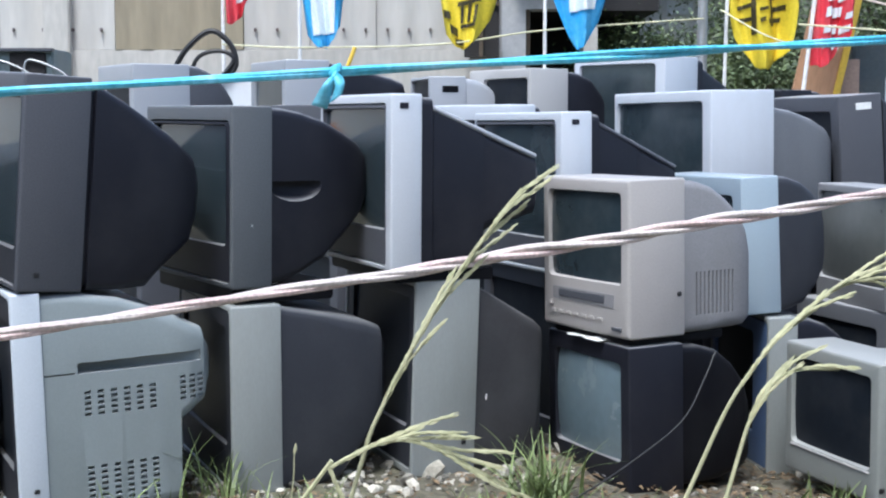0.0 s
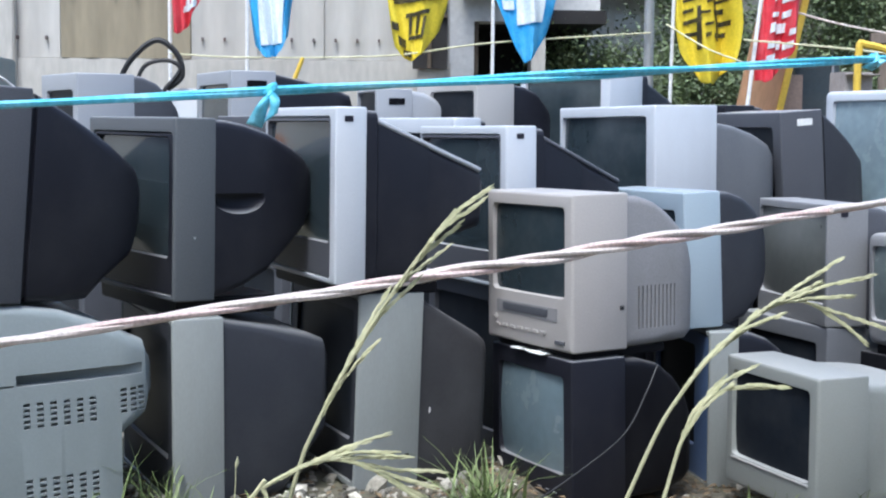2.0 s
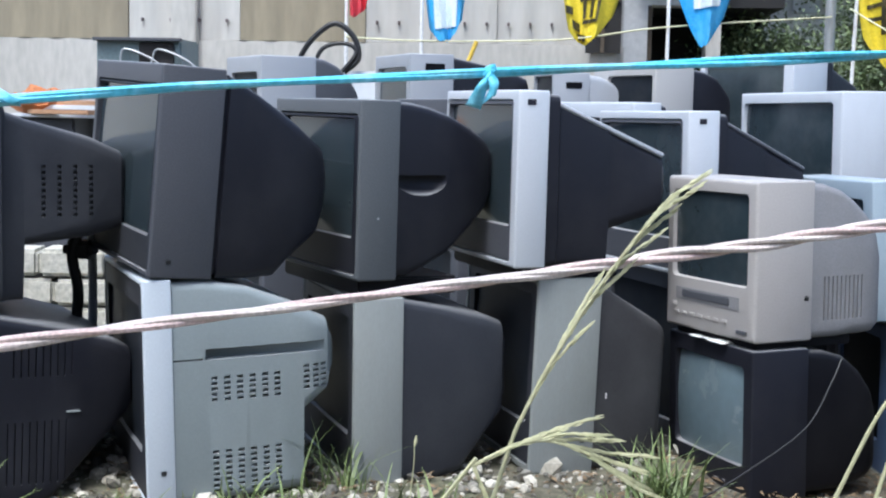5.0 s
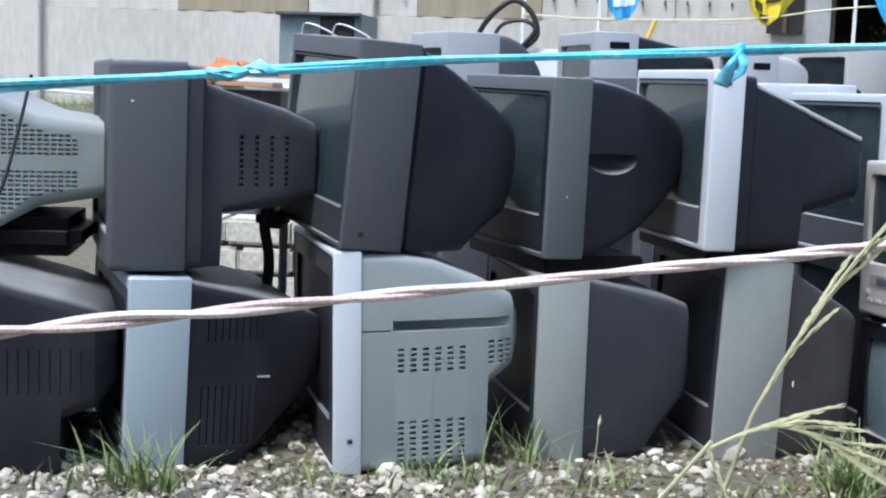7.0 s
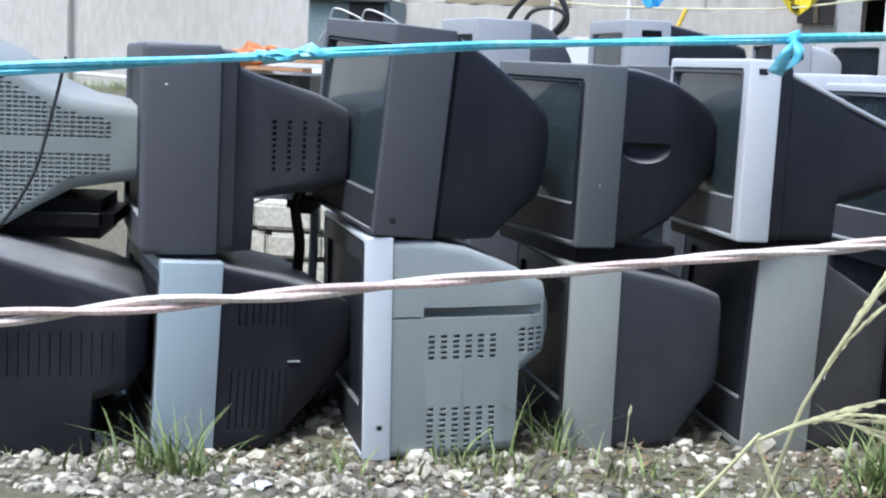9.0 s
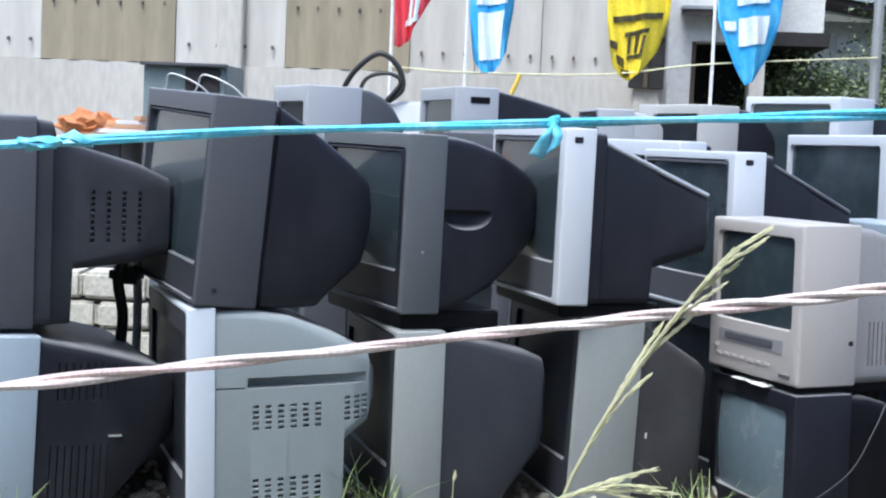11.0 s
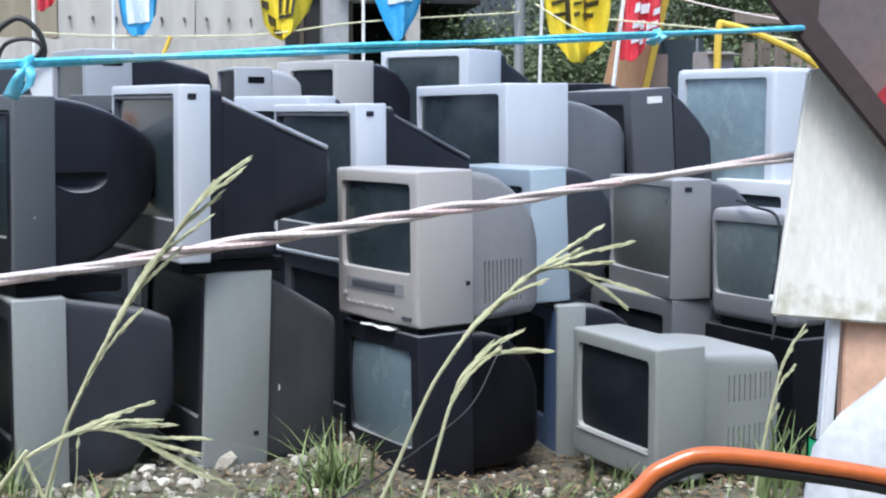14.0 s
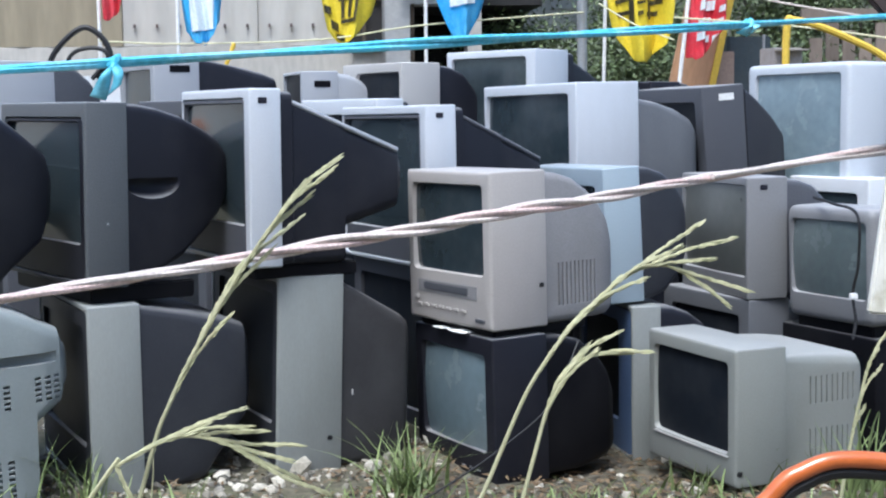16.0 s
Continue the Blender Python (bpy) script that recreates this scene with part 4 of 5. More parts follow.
flag(1.82, 9.0, 1.2, 0.42, flag_yellow, "yellow and black banner flag hanging slack", 5, lean=1, tip=0.55, rise=0.8, slim=0.35, furl=0.08,
     prints=bars(0.12, 0.85, 0.3, 5, 0.075, 0.03, 0.1, 9) + [(0.3, 0.36, 0.22, 0.5, 0.1), (0.62, 0.68, 0.28, 0.6, 0.1)], ink=print_black)
flag(2.02, 8.0, 1.19, 0.23, flag_red, "red and white banner flag on a leaning white pole", 6, lean=6, tip=0.2, rise=0.7, slim=0.7,
     prints=bars(0.25, 0.9, 0.1, 5, 0.09, 0.045, 0.1, 12), ink=print_white)
pole = thing("steel_pole", pose(1.775, 9.5, ground_z(1.775, 9.5)), "grey steel pole standing in the yard", "pole")
part("shaft", tube_path(bmesh.new(), [(0, 0, -0.05), (0, 0, 2), (0, 0, 3.6)], 0.035, 12), steel, pole)
lean_board = thing("leaning_board", pose(2.11, 8.3, ground_z(2.11, 8.3), 0, 12, 0), "orange board with a yellow edge, leaning", "board")
part("face", block(-0.13, 0.11, 0, 0.03, 0, 1.9), orange_wood, lean_board)
part("edge", block(0.11, 0.15, -0.01, 0.04, 0, 1.9), yellow_paint, lean_board, "yellow edge strip")
rack = thing("yellow_pipe_rack", pose(2.46, 7.2, ground_z(2.46, 7.2)), "yellow bent pipe rail in the yard", "rail")
part("rail", tube_path(bmesh.new(), spline([(0, 0, 0), (0, 0, 0.5), (0, 0, 1.0), (0.05, 0, 1.05), (0.3, 0, 0.97), (0.6, 0, 0.8), (0.9, 0, 0.4), (1.0, 0, 0.0)], 6), 0.02, 8), yellow_paint, rack)
stick = thing("yellow_stick", pose(-0.9, 8.6, ground_z(-0.9, 8.6), 0, 25, 0), "short yellow stick leaning behind televisions", "stick")
part("shaft", tube_path(bmesh.new(), [(0, 0, 0), (0.02, 0, 0.5), (0, 0, 0.84)], 0.014, 8), yellow_paint, stick)


def hanging_line(name, pts, rad, mat, label):
    return tagged(part(name, tube_path(bmesh.new(), spline(pts, 8), rad, 6), mat), label, "line")


hanging_line("yard_line", [(-0.93, 9.0, 3.3), (0.15, 9.0, 3.27), (0.66, 9.0, 3.3)], 0.0055, line_mat, "thin cord high between flag poles")
hanging_line("yard_line", [(2.1, 8.2, 1.7), (2.7, 8.0, 1.5), (4.0, 7.8, 1.28)], 0.006, twine, "thin pale line towards the bushes")
hanging_line("yard_line", [(-1.43, 8.99, 1.36), (-0.95, 8.99, 1.34), (-0.03, 8.99, 1.36), (0.655, 8.99, 1.45), (1.775, 9.46, 1.56)], 0.0055, line_mat, "thin yellow line between poles")
hanging_line("yard_line", [(1.80, 9.0, 1.58), (1.95, 8.5, 1.4), (2.05, 8.0, 1.29)], 0.0055, line_mat, "thin yellow line between poles")
hanging_line("yard_line", [(2.05, 8.0, 1.42), (2.8, 7.6, 1.32), (4.0, 7.2, 1.1)], 0.0055, line_mat, "thin pale line towards the bushes")
hanging_line("yard_line", [(-4.6, 8.6, 0.75), (-4.0, 8.6, 0.72), (-3.2, 8.6, 0.66)], 0.012, white_pole, "white line near the ground")

# ---- scrap behind the televisions ----
cab = thing("scrap_cabinet", pose(-2.5, 8.0, ground_z(-2.5, 8.0)), "teal metal cabinet with bent white pipes", "cabinet")
gz = ground_z(-2.5, 8)
part("body", block(-0.26, 0.25, 0, 0.4, 0, 1.28 - gz, 0.01), material("teal_metal", (0.16, 0.21, 0.22), 0.5, stain=(0.3, 0.3, 0.28), stain_amount=0.4), cab)
part("opening", block(0.0, 0.21, -0.014, -0.002, 1.12 - gz, 1.255 - gz, 0.004), dark_void, cab, "dark opening in the front")
part("rim", block(-0.27, 0.26, -0.05, -0.001, 1.262 - gz, 1.282 - gz, 0.004), slate, cab, "dark overhanging rim")
for a, b in ((-0.17, -0.02), (0.02, 0.18)):
    part("pipe", tube_path(bmesh.new(), spline([(a, -0.03, 1.02 - gz), (a + 0.06, -0.03, 1.14 - gz), (b - 0.06, -0.03, 1.215 - gz), (b + 0.1, -0.03, 1.16 - gz), (b + 0.2, -0.03, 1.08 - gz)], 6), 0.0065, 8), steel, cab)
gz = ground_z(-1.25, 7.7)
wash = thing("scrap_appliance", pose(-1.25, 7.7, gz), "white scrapped appliance with a black hose on top", "appliance")
part("body", block(-0.3, 0.3, 0, 0.5, 0, 1.1 - gz, 0.02), white_plastic, wash)
part("hose", tube_path(bmesh.new(), spline([(-0.27, 0.0, 1.09 - gz), (-0.18, -0.02, 1.25 - gz), (-0.04, -0.02, 1.36 - gz), (0.07, -0.02, 1.29 - gz), (0.1, -0.02, 1.17 - gz), (0.02, -0.02, 1.09 - gz)], 8), 0.016, 8), rubber, wash, "black bent hose")
part("hose", tube_path(bmesh.new(), spline([(-0.16, -0.03, 1.1 - gz), (-0.1, -0.03, 1.22 - gz), (0.02, -0.03, 1.25 - gz), (0.09, -0.03, 1.2 - gz), (0.0, -0.04, 1.08 - gz)], 8), 0.012, 8), rubber, wash)
gz = ground_z(-2.35, 6)
crate = thing("scrap_crate", pose(-2.3, 6.0, gz), "pale crate heaped with scrap", "crate")
part("body", block(-0.22, 0.12, 0, 0.4, 0, 0.82 - gz, 0.01), slate, crate)
part("lid", block(-0.26, 0.3, -0.03, 0.42, 0.82 - gz, 0.835 - gz, 0.004), white_plastic, crate)
scrap = thing("orange_scrap", pose(-2.36, 6.05, 0.835), "crumpled orange scrap on a crate", "scrap")
bm = bmesh.new()
bmesh.ops.create_icosphere(bm, subdivisions=3, radius=1)
for v in bm.verts:
    v.co = Vector((v.co.x * 0.14, v.co.y * 0.1, 0.055 + v.co.z * 0.06)) * (1 + 0.35 * noise.noise(v.co * 2.2))
    v.co.z = max(0, v.co.z)
part("crumple", bm, orange_scrap, scrap, smooth=20)
for i in range(5):
    pk = thing("loose_plank", pose(-2.2 + 0.05 * i, 5.9 + 0.08 * i, 0.836 + 0.0205 * i, 0, 0, 20 * i - 30), "pale loose plank on scrap", "plank", "loose planks")
    part("board", block(-0.2, 0.2, -0.03, 0.03, 0, 0.02), white_plastic if i % 2 else orange_wood, pk)
kerb = thing("concrete_block", pose(-1.75, 4.6, ground_z(-1.75, 4.6) - 0.02, 0, 0, 8), "pale concrete block stack on gravel", "block")
rub = material("rough_pale_concrete", (0.5, 0.48, 0.41), 0.9, stain=(0.3, 0.28, 0.2), stain_amount=0.6, stain_scale=14, grain=60, vary=0.25, bump=1.0)
rnd = random.Random(5)
for i in range(4):
    xx = -0.3
    while xx < 0.22:
        wd = rnd.uniform(0.12, 0.24)
        part("block", block(xx, min(xx + wd, 0.27) - 0.006, rnd.uniform(0, 0.03), 0.2, 0.1 * i + 0.003, 0.1 * i + 0.097 + rnd.uniform(-0.004, 0.002), 0.012), rub, kerb)
        xx += wd

for nm, bx, by, x0, x1, ztop, mat, lab in (("cardboard_box", 2.46, 8.45, -0.08, 0.08, 1.24, material("faded_cardboard", (0.3, 0.22, 0.18), 0.85, stain=(0.2, 0.15, 0.12), stain_amount=0.5, stain_scale=4), "tall brown cardboard box beside a leaning board"),
                                            ("pale_box", 2.66, 7.8, -0.09, 0.09, 1.23, material("faded_box", (0.36, 0.33, 0.31), 0.85, stain=(0.24, 0.21, 0.19), stain_amount=0.5, stain_scale=6), "pale grey box in the yard"),
                                            ("white_scrap", -2.12, 6.3, -0.05, 0.03, 0.9, white_plastic, "white scrap panel beside a crate"),
                                            ("dark_post", -2.03, 6.2, -0.015, 0.015, 0.92, rubber, "short dark post beside scrap")):
    gz = ground_z(bx, by) - 0.01
    bo = thing(nm, pose(bx, by, gz, 0, 0, 12), lab, "box" if "box" in nm else "scrap")
    part("body", block(x0, x1, -0.02, 0.15 if "box" in nm else 0.02, 0, ztop - gz, 0.004), mat, bo)
    if nm == "pale_box":
        part("flap", block(x0, x1, -0.09, -0.021, ztop - gz - 0.02, ztop - gz - 0.012, 0.002), mat, bo)

gz = ground_z(2.68, 8.6) - 0.01
cab = thing("metal_locker", pose(2.68, 8.6, gz), "dark blue-grey metal locker behind boxes", "locker")
locker_mat = material("locker_paint", (0.035, 0.05, 0.06), 0.5, stain=(0.1, 0.09, 0.07), stain_amount=0.3)
part("body", block(-0.14, 0.14, 0, 0.4, 0, 1.34 - gz, 0.008), locker_mat, cab)
part("door", block(-0.125, 0.125, -0.012, -0.001, 0.08, 1.31 - gz, 0.004), locker_mat, cab)
part("handle", block(0.08, 0.095, -0.03, -0.013, 0.75, 0.85, 0.004), steel, cab)
gz = ground_z(3.5, 9.2) - 0.02
fen = thing("board_fence", pose(3.28, 9.2, gz), "weathered brown upright fence boards", "fence")
fence_mat = material("fence_wood", (0.2, 0.16, 0.13), 0.85, stain=(0.1, 0.08, 0.065), stain_amount=0.5, stain_scale=4, stretch=(3, 1, 0.2), spread=0.3)
for i in range(7):
    part("board", block(0.115 * i, 0.115 * i + 0.09, 0, 0.02, 0, 1.36 + 0.05 * ((i * 5) % 3) - gz, 0.003), fence_mat, fen)
for zz in (0.35, 0.95):
    part("rail", block(-0.05, 0.85, 0.022, 0.06, zz, zz + 0.07, 0.003), fence_mat, fen)

# ---- rope and tape in front ----
def strand_pts(f, x0, x1, n, rad, turns, phase):
    out = []
    for i in range(n + 1):
        s = x0 + (x1 - x0) * i / n
        x, y, z = f(s)
        a = phase + turns * 2 * math.pi * i / n
        w = rad * (0.8 + 0.35 * math.sin(s * 7))
        out.append((x, y + w * math.cos(a), z + w * math.sin(a)))
    return out


def rope_line(x):
    y, z = 1.2 + 0.5 * x, 0.737 + 0.108 * x + 0.0087 * x * x
    k = 1 + 0.36 * max(0.0, x - 0.25) / y
    return 0.05 + (x - 0.05) * k, y * k, 0.868 + (z - 0.868) * k


def tape_line(x):
    y, z = 1.1 + 0.4 * x, 0.9073 + 0.0748 * x - 0.03 * max(0.0, -0.3 - x)
    k = 1 + 0.6 * max(0.0, x - 0.2) / y
    return 0.05 + (x - 0.05) * k, y * k, 0.868 + (z - 0.868) * k


rope = thing("twisted_rope", pose(0, 0, 0), "pale pink twisted rope strung across the yard front", "rope")
for k in range(3):
    part("strand", tube_path(bmesh.new(), strand_pts(rope_line, -1.25, 0.86, 380, 0.003 + 0.0005 * k, 9.5 + 0.5 * k, k * 2.09), 0.0027 + 0.0003 * k, 7), (twine, twine_pink, twine)[k], rope)
part("loose_strand", tube_path(bmesh.new(), spline([(0.5, 1.51, 0.788), (0.62, 1.6, 0.797), (0.77, 1.71, 0.805), (1.0, 1.82, 0.815)], 8), 0.0034, 7), twine, rope)
tape = thing("blue_tape", pose(0, 0, 0), "bright blue plastic tape strung taut with knots", "tape")
for k in range(2):
    part("strand", tube_path(bmesh.new(), strand_pts(tape_line, -1.25, 0.78, 300, 0.0021, 4, k * 3.14), 0.0027, 6), tape_mat, tape)


def knot(x, down, seed):
    rnd = random.Random(seed)
    x, y, z = tape_line(x)
    bm = bmesh.new()
    flat = 1.0 if down > 0.009 else 0.62
    bmesh.ops.create_icosphere(bm, subdivisions=2, radius=0.0062, matrix=Matrix.Translation((x, y, z)) @ Matrix.Diagonal((1 / flat ** 2, 1, flat, 1)))
    for v in bm.verts:
        v.co += Vector((rnd.gauss(0, 0.0015), rnd.gauss(0, 0.0015), rnd.gauss(0, 0.0015)))
    kn = part("knot", bm, tape_mat, tape, smooth=60)
    for s in (-1, 1) if down > 0.009 else ():
        bm = bmesh.new()
        pts = spline([(x, y - 0.006, z), (x + s * 0.004, y - 0.011 + s * 0.001, z - down * 0.4), (x + s * 0.006 - 0.006, y - 0.008, z - down * (1 - 0.12 * s))], 6)
        prev = None
        for i, c in enumerate(pts):
            f = i / (len(pts) - 1)
            wv = Vector((0.0015 + 0.0045 * f, 0.003 * math.sin(4 * f + s), 0.0012 + 0.003 * f * s))
            cur = (bm.verts.new(c - wv), bm.verts.new(c + Vector((0, -0.0015, 0))), bm.verts.new(c + wv))
            if prev:
                bm.faces.new((prev[0], prev[1], cur[1], cur[0]))
                bm.faces.new((prev[1], prev[2], cur[2], cur[1]))
            prev = cur
        part("tail", bm, tape_mat, kn, smooth=60).modifiers.new("thick", "SOLIDIFY").thickness = 0.0006


knot(-0.083, 0.024, 1)
knot(0.47, 0.01, 2)
knot(-0.44, 0.008, 3)
knot(-0.42, 0.006, 4)


stake = thing("wooden_stake", pose(-1.27, 0.585, ground_z(-1.27, 0.585)), "wooden stake holding rope and tape", "stake")
part("shaft", block(-0.02, 0.02, -0.03, 0.035, -0.05, 1.05, 0.004), bark, stake)


# ---- boards, sack and hose at the right of the front ----
def nearer(pts, k=1.0375):
    return [(0.114 + (x - 0.114) * k, 0.9185 + (z - 0.9185) * k) for x, z in pts]


sign = thing("sign_stand", pose(0, 0, -0.05), "weathered sign of white and brown boards on a post", "sign")
post = part("post", block(1.14, 1.2, 1.78, 1.84, 0, 1.5), bark, sign)
part("brace", block(1.15, 1.19, 1.648, 1.78, 1.1, 1.14), bark, sign)
part("brace", block(1.15, 1.19, 1.673, 1.78, 0.72, 0.76), bark, sign)
part("white_board", plate(nearer([(0.756, 0.97), (0.719, 0.666), (1.25, 0.62), (1.25, 1.05)]), 1.66, 0.012), board_white, sign, "stained white board")
part("brown_board", plate(nearer([(0.695, 1.06), (0.62, 1.4), (1.25, 1.4), (1.25, 0.45), (0.90, 0.83)]), 1.632, 0.015), rust_brown, sign, "brown painted board")
part("edge_bar", plate(nearer([(0.60, 1.145), (0.628, 1.165), (1.24, 0.472), (1.22, 0.455)]), 1.618, 0.012), rust_dark, sign, "dark edge bar")
part("dark_panel", plate([(0.69, 1.45), (0.80, 1.45), (0.776, 1.02), (0.757, 1.012), (0.69, 1.08)], 1.628, 0.0035, 0.001), rust_dark, sign, "dark flat patch on the brown board")
bm = bmesh.new()
bmesh.ops.create_cone(bm, segments=28, radius1=0.032, radius2=0.032, depth=0.004, cap_ends=True, matrix=Matrix.Translation((0.886, 1.628, 0.925)) @ Matrix.Rotation(radians(90), 4, "X"))
part("red_disc", bm, red_paint, sign, "red painted disc")
tb = thing("terracotta_board", pose(0, 0, -0.06), "terracotta coloured boards with a white edge", "board")
for i in range(4):
    part("board", block(0.846 + i * 0.093, 0.935 + i * 0.093, 1.676, 1.696, 0, 0.75 - 0.01 * (i % 2)), brick_red, tb)
part("edge", plate([(0.829, 0.75), (0.845, 0.75), (0.812, 0.0), (0.792, 0.0)], 1.674, 0.018), white_plastic, tb, "white edge strip")
sack = thing("white_sack", pose(1.115, 1.55, -0.05), "bulging white plastic sack on the ground", "sack")
bm = bmesh.new()
bmesh.ops.create_icosphere(bm, subdivisions=4, radius=1)
for v in bm.verts:
    c = v.co.copy()
    k = 1 + 0.12 * noise.noise(c * 1.7) + 0.06 * noise.noise(c * 5) + 0.03 * abs(noise.noise(c * 13))
    v.co = Vector((c.x * 0.36 * k, c.y * 0.08 * k, max(0, 0.34 + c.z * 0.38 * k)))
part("bag", bm, bag_white, sack, smooth=60)
gp = thing("green_scrap", pose(0.783, 1.655, -0.05), "green plastic strip beside a sack", "scrap")
part("strip", plate([(0, 0), (0.03, 0), (0.03, 0.49), (0.008, 0.5)], 0, 0.006), green_plastic, gp)
hose = thing("orange_hose", pose(0, 0, 0), "orange rubber hose bent into a hoop", "hose")
part("tube", tube_path(bmesh.new(), spline([(0.25, 0.67, -0.03), (0.252, 0.67, 0.45), (0.268, 0.67, 0.62), (0.301, 0.67, 0.6655), (0.3165, 0.67, 0.677), (0.34, 0.67, 0.6825), (0.392, 0.67, 0.676), (0.446, 0.67, 0.666), (0.53, 0.67, 0.645), (0.6, 0.67, 0.6), (0.64, 0.67, 0.45), (0.65, 0.67, -0.03)], 10), 0.0045, 14), hose_mat, hose)
# the hoop's dark underside is put in as an added black tube
part("dark_underside", tube_path(bmesh.new(), spline([(0.262, 0.672, 0.56), (0.273, 0.672, 0.615), (0.304, 0.672, 0.6585), (0.3185, 0.672, 0.67), (0.34, 0.672, 0.6755), (0.392, 0.672, 0.669), (0.446, 0.672, 0.659), (0.528, 0.672, 0.638), (0.59, 0.672, 0.598)], 10), 0.0036, 10), rubber, hose, "black tube added as the dark underside of the hoop")
wire = thing("loose_wire", pose(0, 0, 0), "thin black wire trailing down dark televisions", "wire")
part("lead", tube_path(bmesh.new(), spline([(0.655, 3.27, 0.31), (0.622, 3.22, 0.257), (0.552, 3.12, 0.175), (0.43, 3.03, 0.105), (0.313, 2.96, 0.05), (0.22, 2.92, 0.012)], 8), 0.0022, 5), rubber, wire)
lead = thing("power_lead", pose(0, 0, 0), "black power lead hanging over a grey television", "cable")
part("lead", tube_path(bmesh.new(), spline([(1.36, 3.62, 0.63), (1.37, 3.5, 0.62), (1.38, 3.36, 0.60), (1.385, 3.36, 0.48), (1.38, 3.38, 0.4), (1.385, 3.37, 0.33), (1.375, 3.36, 0.285)], 8), 0.004, 6), rubber, lead)
part("plug", block(1.371, 1.389, 3.366, 3.384, 0.385, 0.4), paper, lead)
cord = thing("power_lead", pose(0, 0, 0), "thin black lead hanging over a light grey monitor", "cable")
part("lead", tube_path(bmesh.new(), spline([(-1.57, 2.75, 0.86), (-1.585, 2.72, 0.74), (-1.61, 2.68, 0.6), (-1.68, 2.64, 0.48), (-1.80, 2.62, 0.42)], 8), 0.004, 6), rubber, cord)


bundle = thing("black_hose", pose(0, 0, 0), "black hose and grey tube hanging between televisions", "hose")
part("hose", tube_path(bmesh.new(), spline([(-1.17, 3.25, 0.60), (-1.2, 3.24, 0.52), (-1.19, 3.25, 0.42), (-1.2, 3.26, 0.3), (-1.19, 3.26, 0.1), (-1.2, 3.25, 0.03)], 8), 0.014, 8), rubber, bundle)
part("tube", tube_path(bmesh.new(), spline([(-1.165, 3.28, 0.56), (-1.163, 3.28, 0.4), (-1.17, 3.29, 0.2), (-1.165, 3.29, 0.03)], 8), 0.011, 8), steel, bundle)
part("clamp", block(-1.225, -1.15, 3.23, 3.3, 0.50, 0.545, 0.012), rubber, bundle)


# ---- seeding grass in front ----
def stalk(pts, label, seed, heads=9, thick=1.0):
    rnd = random.Random(seed)
    k = (pts[1][0] - pts[0][0]) / (pts[1][2] - pts[0][2])
    root = Vector((pts[0][0] - k * pts[0][2] * 0.55, pts[0][1], -0.04))
    curve = spline([root, (pts[0][0] - k * pts[0][2] * 0.4, pts[0][1], pts[0][2] * 0.5)] + list(pts), 10)
    t = thing("seeding_grass", pose(*root), label, "grass stalk", "seeding grasses")
    inv = Matrix.Translation(-root)
    curve = [inv @ p for p in curve]
    n = len(curve)
    part("stem", tube_path(bmesh.new(), curve, [thick * (0.0022 - 0.0012 * i / n) for i in range(n)], 6), straw, t)
    first = int(n * 0.47)
    for h in range(heads):
        i = first + int((n - 2 - first) * h / heads)
        p = curve[i]
        d = (curve[min(i + 2, n - 1)] - curve[i - 2]).normalized()
        droop = Vector((rnd.uniform(0.05, 0.34), rnd.uniform(-0.2, 0.2), rnd.uniform(-0.2, 0.04)))
        ln = rnd.uniform(0.055, 0.095) * (1.15 - 0.45 * h / heads)
        e = [p, p + (d + droop * 0.35).normalized() * ln * 0.5, p + (d + droop).normalized() * ln]
        e = spline(e, 10)
        k = len(e)
        bm = bmesh.new()
        tube_path(bm, e, [thick * (0.0013 - 0.0006 * j / k) for j in range(k)], 5)
        for j in range(1, k):
            for s in range(3):
                q = e[j]
                dd = (e[j] - e[j - 1]).normalized()
                o = Vector((rnd.gauss(0, 1), rnd.gauss(0, 1), rnd.gauss(0, 1))).normalized() * 0.0014 * thick
                a = q + o
                r = 0.001 * thick
                u = dd.cross(Vector((0.3, 0.9, 0.2))).normalized()
                v = u.cross(dd)
                ring = [bm.verts.new(a + (u * math.cos(g) + v * math.sin(g)) * r) for g in (0, 2.1, 4.2)]
                t0, t1 = bm.verts.new(a - dd * 0.004), bm.verts.new(a + dd * 0.006)
                for g in range(3):
                    bm.faces.new((ring[g], ring[(g + 1) % 3], t1))
                    bm.faces.new((ring[(g + 1) % 3], ring[g], t0))
        part("seed_head", bm, straw, t, smooth=0)
    return t


stalk([(-0.07, 1.05, 0.576), (-0.047, 1.05, 0.643), (-0.009, 1.05, 0.714), (0.025, 1.05, 0.766), (0.06, 1.05, 0.812)], "tall pale seeding grass stalk bending sideways", 3, 7)
stalk([(-0.107, 1.04, 0.574), (-0.085, 1.04, 0.598), (-0.041, 1.04, 0.618), (-0.006, 1.04, 0.612), (0.022, 1.04, 0.594)], "pale seeding grass stalk drooping over", 4, 9)
stalk([(0.212, 1.13, 0.567), (0.255, 1.13, 0.654), (0.31, 1.13, 0.714), (0.352, 1.13, 0.732), (0.394, 1.13, 0.711)], "tall pale seeding grass stalk bending sideways", 5, 9)
stalk([(0.243, 1.13, 0.567), (0.26, 1.13, 0.62), (0.285, 1.13, 0.654), (0.33, 1.13, 0.658)], "pale seeding grass stalk with few heads", 6, 4)


stalk([(1.06, 2.55, 0.201), (1.077, 2.55, 0.292), (1.1, 2.55, 0.382), (1.142, 2.55, 0.455)], "dry seeding grass stalk beside a grey television", 7, 4, 1.9)


